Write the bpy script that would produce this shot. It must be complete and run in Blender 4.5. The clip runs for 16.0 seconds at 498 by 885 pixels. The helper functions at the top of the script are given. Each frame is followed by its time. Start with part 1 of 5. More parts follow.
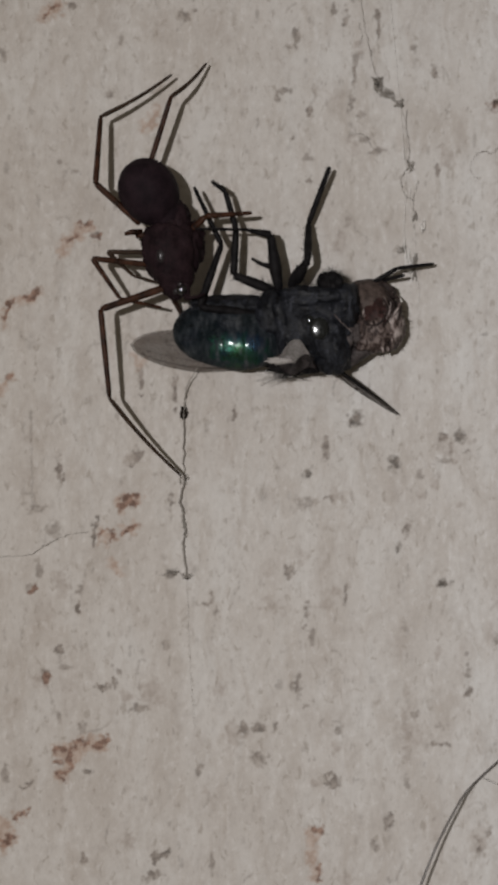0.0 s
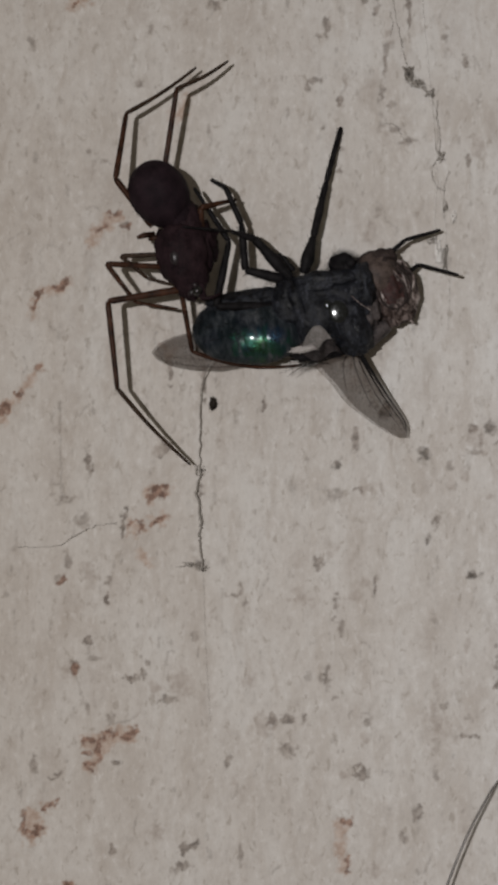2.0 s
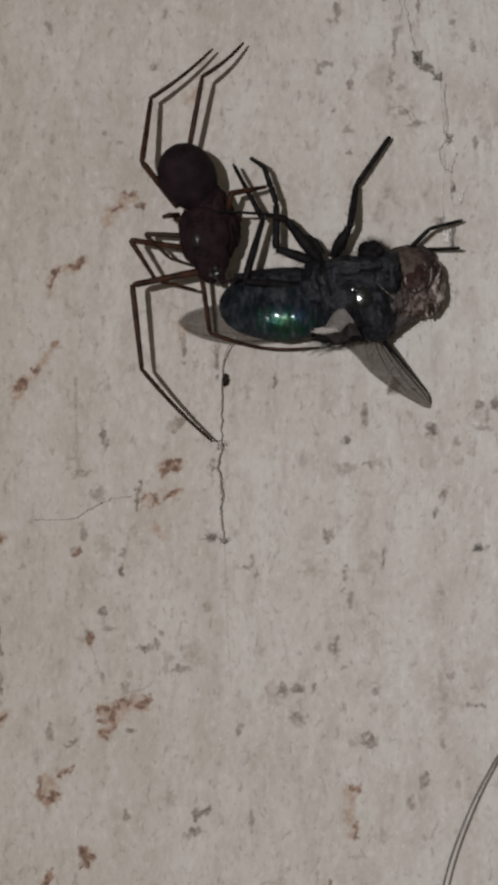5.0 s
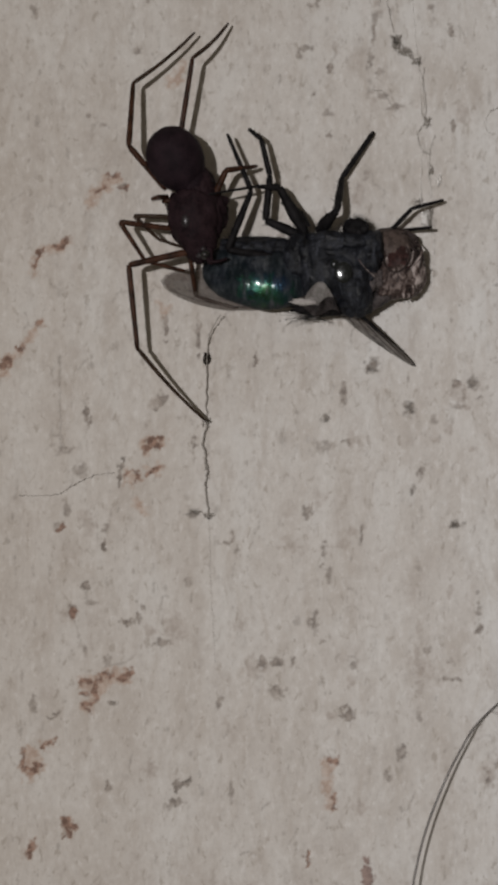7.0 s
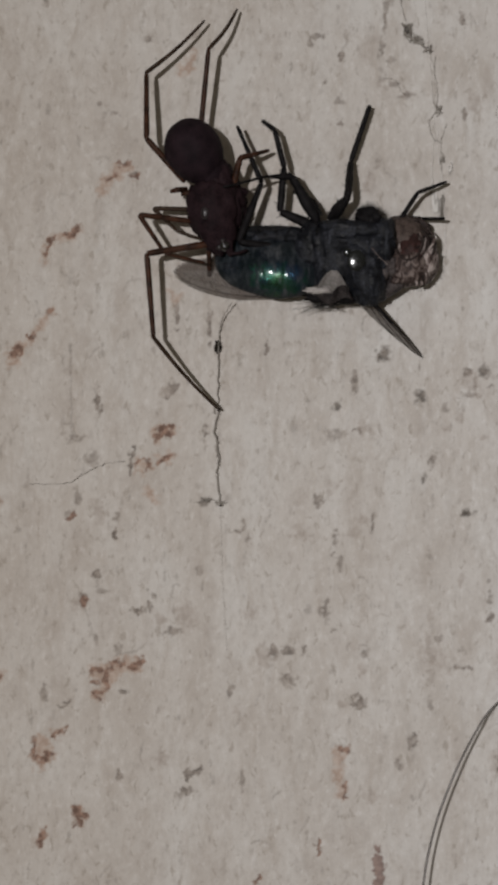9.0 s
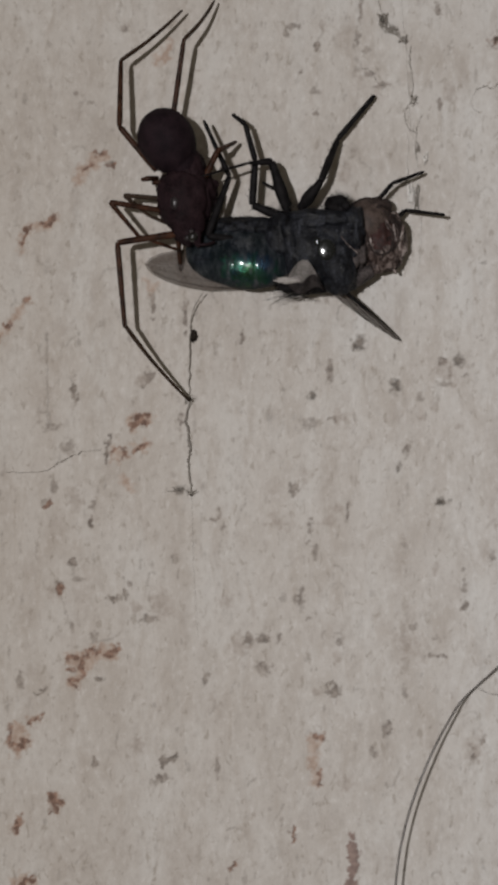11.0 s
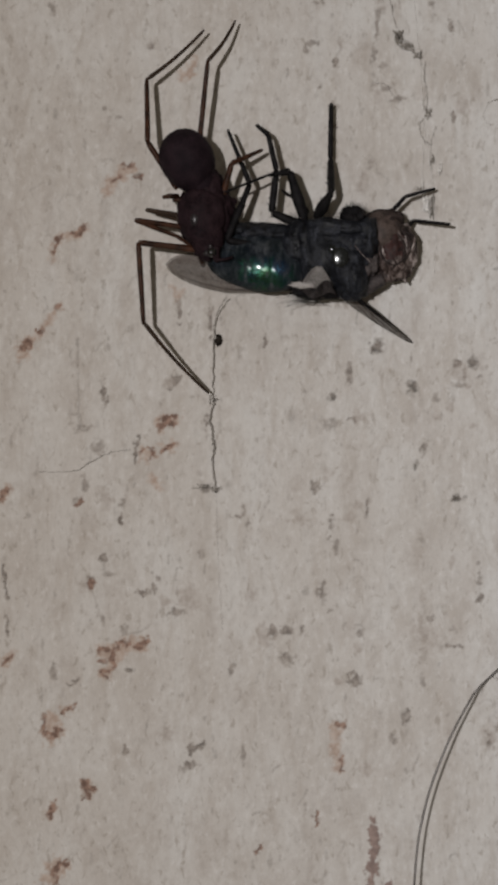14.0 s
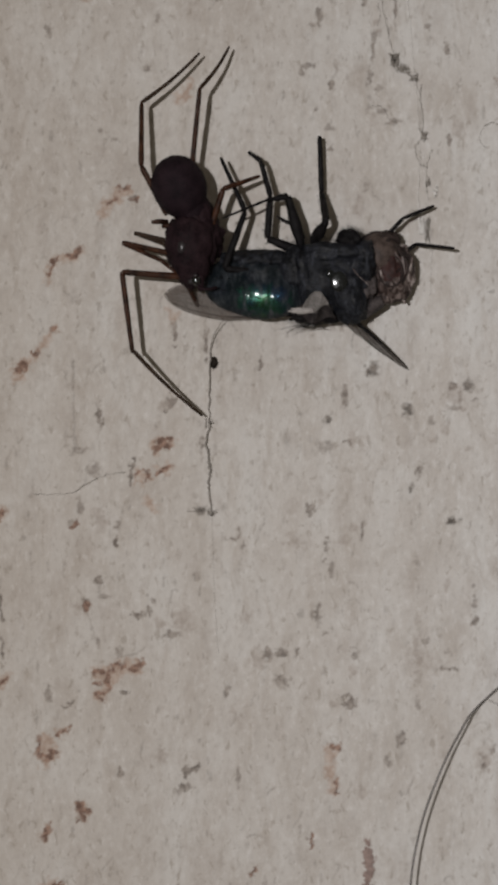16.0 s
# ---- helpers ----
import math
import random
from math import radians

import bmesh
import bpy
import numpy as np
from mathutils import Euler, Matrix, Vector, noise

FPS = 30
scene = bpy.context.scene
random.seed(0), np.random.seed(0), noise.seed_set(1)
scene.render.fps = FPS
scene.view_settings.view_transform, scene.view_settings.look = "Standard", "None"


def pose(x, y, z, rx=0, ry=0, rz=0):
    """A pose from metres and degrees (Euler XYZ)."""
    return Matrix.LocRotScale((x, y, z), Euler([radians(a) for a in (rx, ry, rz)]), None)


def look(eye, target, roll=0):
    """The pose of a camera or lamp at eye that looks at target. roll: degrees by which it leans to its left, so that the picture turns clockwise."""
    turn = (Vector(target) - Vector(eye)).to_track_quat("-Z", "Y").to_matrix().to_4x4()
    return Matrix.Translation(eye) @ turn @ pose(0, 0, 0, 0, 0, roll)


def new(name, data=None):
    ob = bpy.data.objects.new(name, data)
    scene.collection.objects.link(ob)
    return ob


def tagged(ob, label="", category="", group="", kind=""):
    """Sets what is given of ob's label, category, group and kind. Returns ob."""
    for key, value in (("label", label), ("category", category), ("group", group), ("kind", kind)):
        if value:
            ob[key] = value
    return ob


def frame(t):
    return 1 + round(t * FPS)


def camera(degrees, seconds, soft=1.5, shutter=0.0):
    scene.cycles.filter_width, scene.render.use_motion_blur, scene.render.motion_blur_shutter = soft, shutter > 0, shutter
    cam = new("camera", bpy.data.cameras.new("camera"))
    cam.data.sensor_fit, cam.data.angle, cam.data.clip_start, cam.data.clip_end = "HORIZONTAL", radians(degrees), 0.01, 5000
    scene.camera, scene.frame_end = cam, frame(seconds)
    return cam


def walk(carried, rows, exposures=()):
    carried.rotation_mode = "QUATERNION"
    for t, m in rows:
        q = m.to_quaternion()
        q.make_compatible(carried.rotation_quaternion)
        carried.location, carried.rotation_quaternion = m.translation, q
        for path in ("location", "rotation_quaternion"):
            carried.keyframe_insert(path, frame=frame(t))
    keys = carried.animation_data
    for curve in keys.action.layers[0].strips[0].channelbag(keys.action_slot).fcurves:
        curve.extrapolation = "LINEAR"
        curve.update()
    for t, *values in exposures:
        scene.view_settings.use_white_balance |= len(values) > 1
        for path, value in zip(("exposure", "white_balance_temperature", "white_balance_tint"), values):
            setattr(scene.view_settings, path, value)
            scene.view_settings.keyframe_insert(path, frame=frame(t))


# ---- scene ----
MM = 0.001
cam = camera(12.0, 16.0, soft=4.2)

# seconds, eye x y z, point of the wall looked at x z (millimetres), roll
PATH = [
    (0, -0.116, -91.016, -1.313, 0.027, 0.015, -0.28),
    (0.5, -0.290, -91.037, -1.174, -0.102, -0.044, -0.26),
    (1, -0.871, -90.861, -1.017, -0.457, -0.149, -0.12),
    (1.5, -0.860, -90.755, -0.595, -0.786, -0.253, -0.08),
    (2, -0.918, -90.774, -0.617, -1.102, -0.322, -0.16),
    (2.5, -1.192, -90.723, -0.927, -1.434, -0.437, -0.10),
    (3, -1.883, -90.768, -1.183, -1.759, -0.548, -0.01),
    (5.5, -0.978, -93.542, -1.411, -1.426, -1.644, 0.00),
    (6, -0.670, -94.062, -1.322, -1.172, -1.856, 0.12),
    (6.5, -0.500, -94.382, -1.529, -0.918, -2.044, 0.08),
    (7, -0.471, -94.483, -1.972, -0.786, -2.171, 0.10),
    (7.5, -0.601, -94.482, -2.397, -0.843, -2.303, 0.13),
    (8, -1.019, -94.383, -2.281, -1.042, -2.431, 0.11),
    (10.5, -1.262, -94.495, -2.855, -1.317, -3.010, 0.14),
    (11, -0.049, -94.766, -2.542, -0.248, -3.084, 0.18),
    (11.5, 1.514, -96.855, -2.838, 1.325, -3.389, 0.23),
    (12, 1.935, -98.362, -3.140, 1.798, -3.366, 0.20),
    (12.5, 1.648, -98.785, -2.918, 1.711, -3.061, 0.07),
    (13, 0.953, -98.753, -2.551, 1.071, -2.807, -0.05),
    (13.5, -0.351, -98.695, -2.523, -0.319, -2.919, -0.13),
    (14, -1.174, -98.762, -3.190, -1.211, -3.094, -0.10),
    (14.5, -0.742, -98.808, -2.952, -0.811, -2.895, -0.11),
    (15, -0.500, -98.788, -2.592, -0.390, -2.506, -0.13),
    (15.5, -0.688, -98.825, -2.208, -0.522, -2.240, -0.04),
    (16, -1.200, -98.768, -2.081, -1.017, -2.155, -0.02),
]
walk(cam, [(t, look((ex * MM, ey * MM, ez * MM), (tx * MM, 0, tz * MM), roll)) for t, ex, ey, ez, tx, tz, roll in PATH])

# ---- light: a phone's lamp beside the lens, and the weak glow of the night around ----
world = bpy.data.worlds.new("night")
scene.world = world
world.use_nodes = True
world.node_tree.nodes["Background"].inputs[0].default_value = (1.0, 0.87, 0.69, 1)
world.node_tree.nodes["Background"].inputs[1].default_value = 0.12
flash = new("phone_lamp", bpy.data.lights.new("phone_lamp", "AREA"))
flash.data.shape, flash.data.size = "DISK", 3.5 * MM
flash.data.spread = radians(50)
flash.data.energy, flash.data.color = 0.0390, (1.0, 0.977, 0.981)
flash.matrix_world = look((-48 * MM, -260 * MM, 4.0 * MM), (34 * MM, 0, -6 * MM))
scene.view_settings.exposure = 0.0


# ---- materials ----
def mat(name):
    m = bpy.data.materials.new(name)
    m.use_nodes = True
    return m, m.node_tree.nodes, m.node_tree.links, m.node_tree.nodes["Principled BSDF"]


def texture(nodes, links, kind, scale, stretch=(1, 1, 1), **settings):
    """A texture in millimetres of the object's own space."""
    co, mp = nodes.new("ShaderNodeTexCoord"), nodes.new("ShaderNodeMapping")
    mp.inputs["Scale"].default_value = [1000 * scale * s for s in stretch]
    tx = nodes.new(kind)
    tx.inputs["Scale"].default_value = 1.0
    for key, value in settings.items():
        tx.inputs[key].default_value = value
    links.new(co.outputs["Object"], mp.inputs["Vector"])
    links.new(mp.outputs["Vector"], tx.inputs["Vector"])
    return tx


def ramp(nodes, links, source, *stops):
    r = nodes.new("ShaderNodeValToRGB")
    while len(r.color_ramp.elements) < len(stops):
        r.color_ramp.elements.new(0.5)
    for e, (p, c) in zip(r.color_ramp.elements, stops):
        e.position, e.color = p, (*c, 1) if isinstance(c, tuple) else (c, c, c, 1)
    links.new(source, r.inputs[0])
    return r.outputs[0]


def blend(nodes, links, factor, a, b, mode="MIX"):
    n = nodes.new("ShaderNodeMix")
    n.data_type, n.blend_type = "RGBA", mode
    for socket, value in ((n.inputs[0], factor), (n.inputs[6], a), (n.inputs[7], b)):
        if isinstance(value, tuple):
            socket.default_value = (*value, 1)
        elif isinstance(value, float):
            socket.default_value = value
        else:
            links.new(value, socket)
    return n.outputs[2]


def relief(nodes, links, bsdf, height, distance, strength=1.0):
    b = nodes.new("ShaderNodeBump")
    b.inputs["Distance"].default_value = distance * MM
    b.inputs["Strength"].default_value = strength
    links.new(height, b.inputs["Height"])
    links.new(b.outputs[0], bsdf.inputs["Normal"])


def skin(name, dark, light, scale, rough, metal=0.0, bump=0.01, coat=0.0, spec=0.5):
    """Cuticle: two tones mixed by grain at two scales, with fine relief."""
    m, nodes, links, bsdf = mat(name)
    big = texture(nodes, links, "ShaderNodeTexNoise", scale, Detail=3.0)
    fine = texture(nodes, links, "ShaderNodeTexNoise", scale * 7, Detail=2.0)
    both = blend(nodes, links, 0.4, big.outputs[0], fine.outputs[0])
    links.new(ramp(nodes, links, both, (0.35, dark), (0.68, light)), bsdf.inputs["Base Color"])
    links.new(ramp(nodes, links, fine.outputs[0], (0.3, max(rough - 0.1, 0.05)), (0.7, min(rough + 0.12, 1.0))), bsdf.inputs["Roughness"])
    bsdf.inputs["Metallic"].default_value = metal
    bsdf.inputs["Coat Weight"].default_value = coat
    bsdf.inputs["Coat Roughness"].default_value = 0.12
    bsdf.inputs["Specular IOR Level"].default_value = spec
    relief(nodes, links, bsdf, both, bump)
    return m


def wall_material():
    m, nodes, links, bsdf = mat("old_limewash")
    cloud = texture(nodes, links, "ShaderNodeTexNoise", 0.32, (1.2, 1, 0.55), Detail=6.0, Roughness=0.6)
    streak = texture(nodes, links, "ShaderNodeTexNoise", 0.9, (1.3, 1, 0.5), Detail=5.0, Roughness=0.65, Distortion=0.6)
    grain = texture(nodes, links, "ShaderNodeTexNoise", 3.4, (1.15, 1, 0.75), Detail=4.0, Roughness=0.65)
    colour = ramp(nodes, links, cloud.outputs[0], (0.3, (0.455, 0.414, 0.374)), (0.5, (0.52, 0.487, 0.452)), (0.7, (0.56, 0.538, 0.510)))
    colour = blend(nodes, links, ramp(nodes, links, streak.outputs[0], (0.48, 0.0), (0.70, 0.6)), colour, (0.40, 0.352, 0.308))
    colour = blend(nodes, links, ramp(nodes, links, grain.outputs[0], (0.28, 0.45), (0.48, 0.0)), colour, (0.37, 0.335, 0.305))
    colour = blend(nodes, links, ramp(nodes, links, grain.outputs[0], (0.54, 0.0), (0.70, 0.5)), colour, (0.64, 0.615, 0.59))
    # faint small flecks; the larger ones lie on the sheet itself
    fleck = texture(nodes, links, "ShaderNodeTexNoise", 2.6, (1.3, 1, 0.8), Detail=3.0, Roughness=0.6, Distortion=0.5)
    colour = blend(nodes, links, ramp(nodes, links, fleck.outputs[0], (0.58, 0.0), (0.70, 0.5)), colour, (0.27, 0.23, 0.19))
    for name, dark, light in (("pale_fleck", (0.60, 0.575, 0.55), (0.72, 0.70, 0.68)), ("fleck", (0.112, 0.094, 0.080), (0.28, 0.243, 0.213)), ("pale_stain", (0.31, 0.262, 0.228), (0.42, 0.373, 0.335)), ("ochre", (0.355, 0.252, 0.196), (0.465, 0.372, 0.312)), ("smear", (0.19, 0.128, 0.110), (0.29, 0.205, 0.175)), ("rust", (0.122, 0.070, 0.052), (0.30, 0.190, 0.142)), ("soot", (0.05, 0.042, 0.034), (0.19, 0.16, 0.135))):
        a = nodes.new("ShaderNodeAttribute")
        a.attribute_name = name
        tone = ramp(nodes, links, texture(nodes, links, "ShaderNodeTexNoise", 4.0, Detail=3.0).outputs[0], (0.40, dark), (0.64, light))
        colour = blend(nodes, links, a.outputs["Fac"], colour, tone)
    # the wash's tint runs from warmer at low x to cooler at high x
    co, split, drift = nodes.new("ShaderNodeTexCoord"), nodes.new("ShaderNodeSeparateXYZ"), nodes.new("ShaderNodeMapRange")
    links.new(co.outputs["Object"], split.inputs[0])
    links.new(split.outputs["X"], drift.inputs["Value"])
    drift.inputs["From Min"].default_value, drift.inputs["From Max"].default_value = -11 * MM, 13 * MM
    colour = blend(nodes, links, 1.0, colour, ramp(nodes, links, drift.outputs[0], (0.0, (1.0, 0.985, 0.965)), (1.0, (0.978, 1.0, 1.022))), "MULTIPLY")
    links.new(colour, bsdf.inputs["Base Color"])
    bsdf.inputs["Roughness"].default_value = 0.82
    bsdf.inputs["Specular IOR Level"].default_value = 0.3
    relief(nodes, links, bsdf, blend(nodes, links, 0.5, grain.outputs[0], streak.outputs[0]), 0.06, 0.8)
    return m


WALL = wall_material()
def green_material():
    """Metallic green to blue plates under grey dust, thick on the belly side; the bare patch paints the sheen."""
    m, nodes, links, bsdf = mat("bottle_green_cuticle")
    hue = texture(nodes, links, "ShaderNodeTexNoise", 0.9, Detail=2.0)
    dust = texture(nodes, links, "ShaderNodeTexNoise", 6.0, (1.5, 1, 0.7), Detail=5.0, Roughness=0.75)
    bands = texture(nodes, links, "ShaderNodeTexNoise", 2.2, (1.5, 0.6, 0.6), Detail=4.0, Roughness=0.6)
    metal = ramp(nodes, links, hue.outputs[0], (0.36, (0.008, 0.022, 0.050)), (0.48, (0.011, 0.062, 0.042)), (0.64, (0.040, 0.098, 0.028)))
    co, split = nodes.new("ShaderNodeTexCoord"), nodes.new("ShaderNodeSeparateXYZ")
    links.new(co.outputs["Object"], split.inputs[0])
    # the dust thins around the highlight's height, which paints its sheen there
    lift, round_, side = (nodes.new("ShaderNodeMath") for _ in range(3))
    lift.operation, lift.inputs[1].default_value, lift.inputs[2].default_value = "MULTIPLY_ADD", 1000.0, 0.85
    links.new(split.outputs["Z"], lift.inputs[0])
    round_.operation = "MULTIPLY"
    links.new(lift.outputs[0], round_.inputs[0])
    links.new(lift.outputs[0], round_.inputs[1])
    side.operation, side.inputs[1].default_value, side.inputs[2].default_value = "MULTIPLY_ADD", 0.36, -0.09
    links.new(round_.outputs[0], side.inputs[0])
    # dust cover at tail and waist keeps the painted sheen on the middle plates
    along, square, ends, dusty = (nodes.new("ShaderNodeMath") for _ in range(4))
    along.operation, along.inputs[1].default_value, along.inputs[2].default_value = "MULTIPLY_ADD", 330.0, 0.86
    links.new(split.outputs["X"], along.inputs[0])
    square.operation = "MULTIPLY"
    links.new(along.outputs[0], square.inputs[0])
    links.new(along.outputs[0], square.inputs[1])
    ends.operation, ends.inputs[1].default_value = "MULTIPLY_ADD", 1.25
    links.new(square.outputs[0], ends.inputs[0])
    links.new(side.outputs[0], ends.inputs[2])
    links.new(blend(nodes, links, 0.5, dust.outputs[0], bands.outputs[0]), dusty.inputs[0])
    links.new(ends.outputs[0], dusty.inputs[1])
    cover = ramp(nodes, links, dusty.outputs[0], (0.40, 0.05), (0.58, 0.97))
    grey = ramp(nodes, links, bands.outputs[0], (0.38, (0.007, 0.008, 0.0115)), (0.54, (0.025, 0.0275, 0.033)), (0.68, (0.066, 0.068, 0.073)))
    links.new(blend(nodes, links, cover, metal, grey), bsdf.inputs["Base Color"])
    links.new(ramp(nodes, links, dusty.outputs[0], (0.40, 0.9), (0.58, 0.05)), bsdf.inputs["Metallic"])
    links.new(ramp(nodes, links, dusty.outputs[0], (0.38, 0.19), (0.60, 0.65)), bsdf.inputs["Roughness"])
    links.new(ramp(nodes, links, dusty.outputs[0], (0.40, 0.6), (0.52, 0.0)), bsdf.inputs["Coat Weight"])
    bsdf.inputs["Coat Roughness"].default_value = 0.15
    bsdf.inputs["Coat IOR"].default_value = 1.75
    bsdf.inputs["Specular Tint"].default_value = (0.05, 0.12, 0.08, 1)
    bsdf.inputs["Coat Tint"].default_value = (0.75, 1.0, 0.68, 1)
    bsdf.inputs["Specular IOR Level"].default_value = 0.2
    relief(nodes, links, bsdf, dust.outputs[0], 0.02)
    return m


GREEN = green_material()
def thorax_material():
    """Blue-black cuticle, patchy with grey bloom, its bare spots glossy."""
    m, nodes, links, bsdf = mat("blue_black_cuticle")
    bloom = texture(nodes, links, "ShaderNodeTexNoise", 1.7, (1.4, 1, 0.8), Detail=6.0, Roughness=0.75, Distortion=0.8)
    grain = texture(nodes, links, "ShaderNodeTexNoise", 12.0, Detail=2.0)
    both = blend(nodes, links, 0.35, bloom.outputs[0], grain.outputs[0])
    links.new(ramp(nodes, links, both, (0.42, (0.0020, 0.0022, 0.0030)), (0.54, (0.0125, 0.0138, 0.0180)), (0.66, (0.055, 0.058, 0.070))), bsdf.inputs["Base Color"])
    links.new(ramp(nodes, links, both, (0.40, 0.3), (0.6, 0.75)), bsdf.inputs["Roughness"])
    bsdf.inputs["Specular IOR Level"].default_value = 0.2
    relief(nodes, links, bsdf, both, 0.07)
    return m


THORAX = thorax_material()
DUST_HAIR = skin("dusty_dark_hair", (0.003, 0.003, 0.0035), (0.024, 0.024, 0.028), 3.0, 0.6, spec=0.1)
PLATE = skin("glossy_glint_plate", (0.002, 0.003, 0.0035), (0.006, 0.009, 0.010), 1.5, 0.17, metal=0.3, bump=0.006, coat=1.0)
BEAD = skin("black_bead", (0.002, 0.002, 0.002), (0.006, 0.005, 0.005), 3.0, 0.12, bump=0.002, spec=0.8)
DULL_BEAD = skin("dull_bead", (0.008, 0.006, 0.007), (0.020, 0.014, 0.016), 3.0, 0.33, bump=0.004, spec=0.5)
BLACK = skin("black_leg_cuticle", (0.0025, 0.0022, 0.0026), (0.0135, 0.0120, 0.0125), 3.0, 0.6, bump=0.02, spec=0.08)
BRISTLE = skin("black_bristle", (0.005, 0.005, 0.005), (0.012, 0.011, 0.010), 3.0, 0.5, spec=0.2)
RED = skin("dark_red_face", (0.011, 0.006, 0.0055), (0.062, 0.029, 0.026), 3.0, 0.55, bump=0.05, spec=0.2)
def wrinkled(name, dark, middle, light):
    """Skin drawn into dark wrinkles."""
    m, nodes, links, bsdf = mat(name)
    folds = texture(nodes, links, "ShaderNodeTexNoise", 1.5, (2.2, 1, 0.8), Detail=3.0, Roughness=0.55, Distortion=1.8)
    grain = texture(nodes, links, "ShaderNodeTexNoise", 11.0, Detail=2.0)
    both = blend(nodes, links, 0.14, folds.outputs[0], grain.outputs[0])
    links.new(ramp(nodes, links, both, (0.40, dark), (0.49, middle), (0.60, light)), bsdf.inputs["Base Color"])
    bsdf.inputs["Roughness"].default_value = 0.55
    bsdf.inputs["Specular IOR Level"].default_value = 0.2
    relief(nodes, links, bsdf, both, 0.08)
    return m


FACE = wrinkled("grey_pink_face", (0.014, 0.009, 0.008), (0.10, 0.072, 0.064), (0.36, 0.31, 0.29))
CHEEK = wrinkled("grey_brown_cheek", (0.020, 0.013, 0.011), (0.060, 0.042, 0.037), (0.150, 0.118, 0.106))
EYE = skin("grey_brown_eye", (0.016, 0.011, 0.0095), (0.118, 0.088, 0.076), 3.0, 0.55, bump=0.03, spec=0.15)
FACE_DARK = skin("dark_cheek", (0.008, 0.006, 0.006), (0.050, 0.036, 0.032), 2.4, 0.6, bump=0.05, spec=0.15)
NECK = skin("mottled_neck", (0.008, 0.007, 0.008), (0.105, 0.088, 0.084), 2.2, 0.6, bump=0.05, spec=0.15)
PALE = skin("waxy_white_scale", (0.15, 0.135, 0.125), (0.47, 0.44, 0.42), 1.6, 0.6, bump=0.03, spec=0.2)
SPIDER = skin("dark_brown_velvet", (0.0075, 0.0045, 0.0062), (0.023, 0.0136, 0.0172), 1.8, 0.7, bump=0.03, spec=0.08)
CARAPACE = skin("chestnut_carapace", (0.007, 0.0040, 0.0050), (0.029, 0.0162, 0.0188), 1.8, 0.65, bump=0.04, spec=0.06)
LEG = skin("brown_leg", (0.004, 0.0020, 0.0014), (0.060, 0.024, 0.0125), 2.0, 0.5, bump=0.01, spec=0.15)
LEG_PALE = skin("amber_leg", (0.015, 0.009, 0.0055), (0.044, 0.026, 0.016), 1.3, 0.5, bump=0.01, spec=0.15)
SILK = skin("dusty_silk", (0.15, 0.135, 0.118), (0.35, 0.32, 0.285), 2.0, 0.7)
PALE_SILK = skin("pale_silk", (0.62, 0.60, 0.57), (0.85, 0.83, 0.80), 2.0, 0.4)
DIRT = skin("dark_dirt", (0.008, 0.006, 0.005), (0.035, 0.028, 0.022), 4.0, 0.8, bump=0.04, spec=0.1)
HAIR = skin("grey_fibre", (0.07, 0.062, 0.058), (0.19, 0.175, 0.165), 1.0, 0.4)
HAIR.node_tree.nodes["Principled BSDF"].inputs["Alpha"].default_value = 0.62


def wing_material():
    m, nodes, links, bsdf = mat("smoky_wing")
    n = texture(nodes, links, "ShaderNodeTexNoise", 1.0, Detail=3.0)
    links.new(ramp(nodes, links, n.outputs[0], (0.35, (0.075, 0.057, 0.047)), (0.65, (0.145, 0.115, 0.098))), bsdf.inputs["Base Color"])
    links.new(ramp(nodes, links, n.outputs[0], (0.3, 0.36), (0.7, 0.50)), bsdf.inputs["Alpha"])
    bsdf.inputs["Roughness"].default_value = 0.45
    bsdf.inputs["Specular IOR Level"].default_value = 0.15
    relief(nodes, links, bsdf, n.outputs[0], 0.02)
    return m


WING = wing_material()
VEIN = skin("brown_vein", (0.020, 0.014, 0.010), (0.075, 0.055, 0.042), 2.0, 0.5)


# ---- building tools; animals are drawn in plan units of U millimetres ----
U = 0.0213


def part(name, bm, material, parent=None, label=""):
    me = bpy.data.meshes.new(name)
    bm.to_mesh(me)
    bm.free()
    me.polygons.foreach_set("use_smooth", [True] * len(me.polygons))
    me.materials.append(material)
    ob = new(name, me)
    if parent is not None:
        ob.parent = parent
    return tagged(ob, label)


def tube(bm, points, radii, sides=8):
    """A closed tube through the points (metres)."""
    points = [Vector(p) for p in points]
    rings, side = [], None
    for i, p in enumerate(points):
        way = (points[min(i + 1, len(points) - 1)] - points[max(i - 1, 0)]).normalized()
        if side is None:
            side = way.orthogonal().normalized()
        side = (side - way * side.dot(way)).normalized()
        up = way.cross(side)
        rings.append([bm.verts.new(p + radii[i] * (math.cos(a) * side + math.sin(a) * up)) for a in (2 * math.pi * k / sides for k in range(sides))])
    for a, b in zip(rings, rings[1:]):
        for k in range(sides):
            bm.faces.new((a[k], a[(k + 1) % sides], b[(k + 1) % sides], b[k]))
    bm.faces.new(rings[0][::-1])
    bm.faces.new(rings[-1])
    return bm


def curve_points(points, steps=8):
    """A smooth line through the points."""
    points = [Vector(p) for p in points]
    out = []
    for i in range(len(points) - 1):
        a, b, c, d = points[max(i - 1, 0)], points[i], points[i + 1], points[min(i + 2, len(points) - 1)]
        for k in range(steps):
            s = k / steps
            out.append(0.5 * (2 * b + (c - a) * s + (2 * a - 5 * b + 4 * c - d) * s * s + (3 * b - a - 3 * c + d) * s**3))
    return out + [points[-1]]


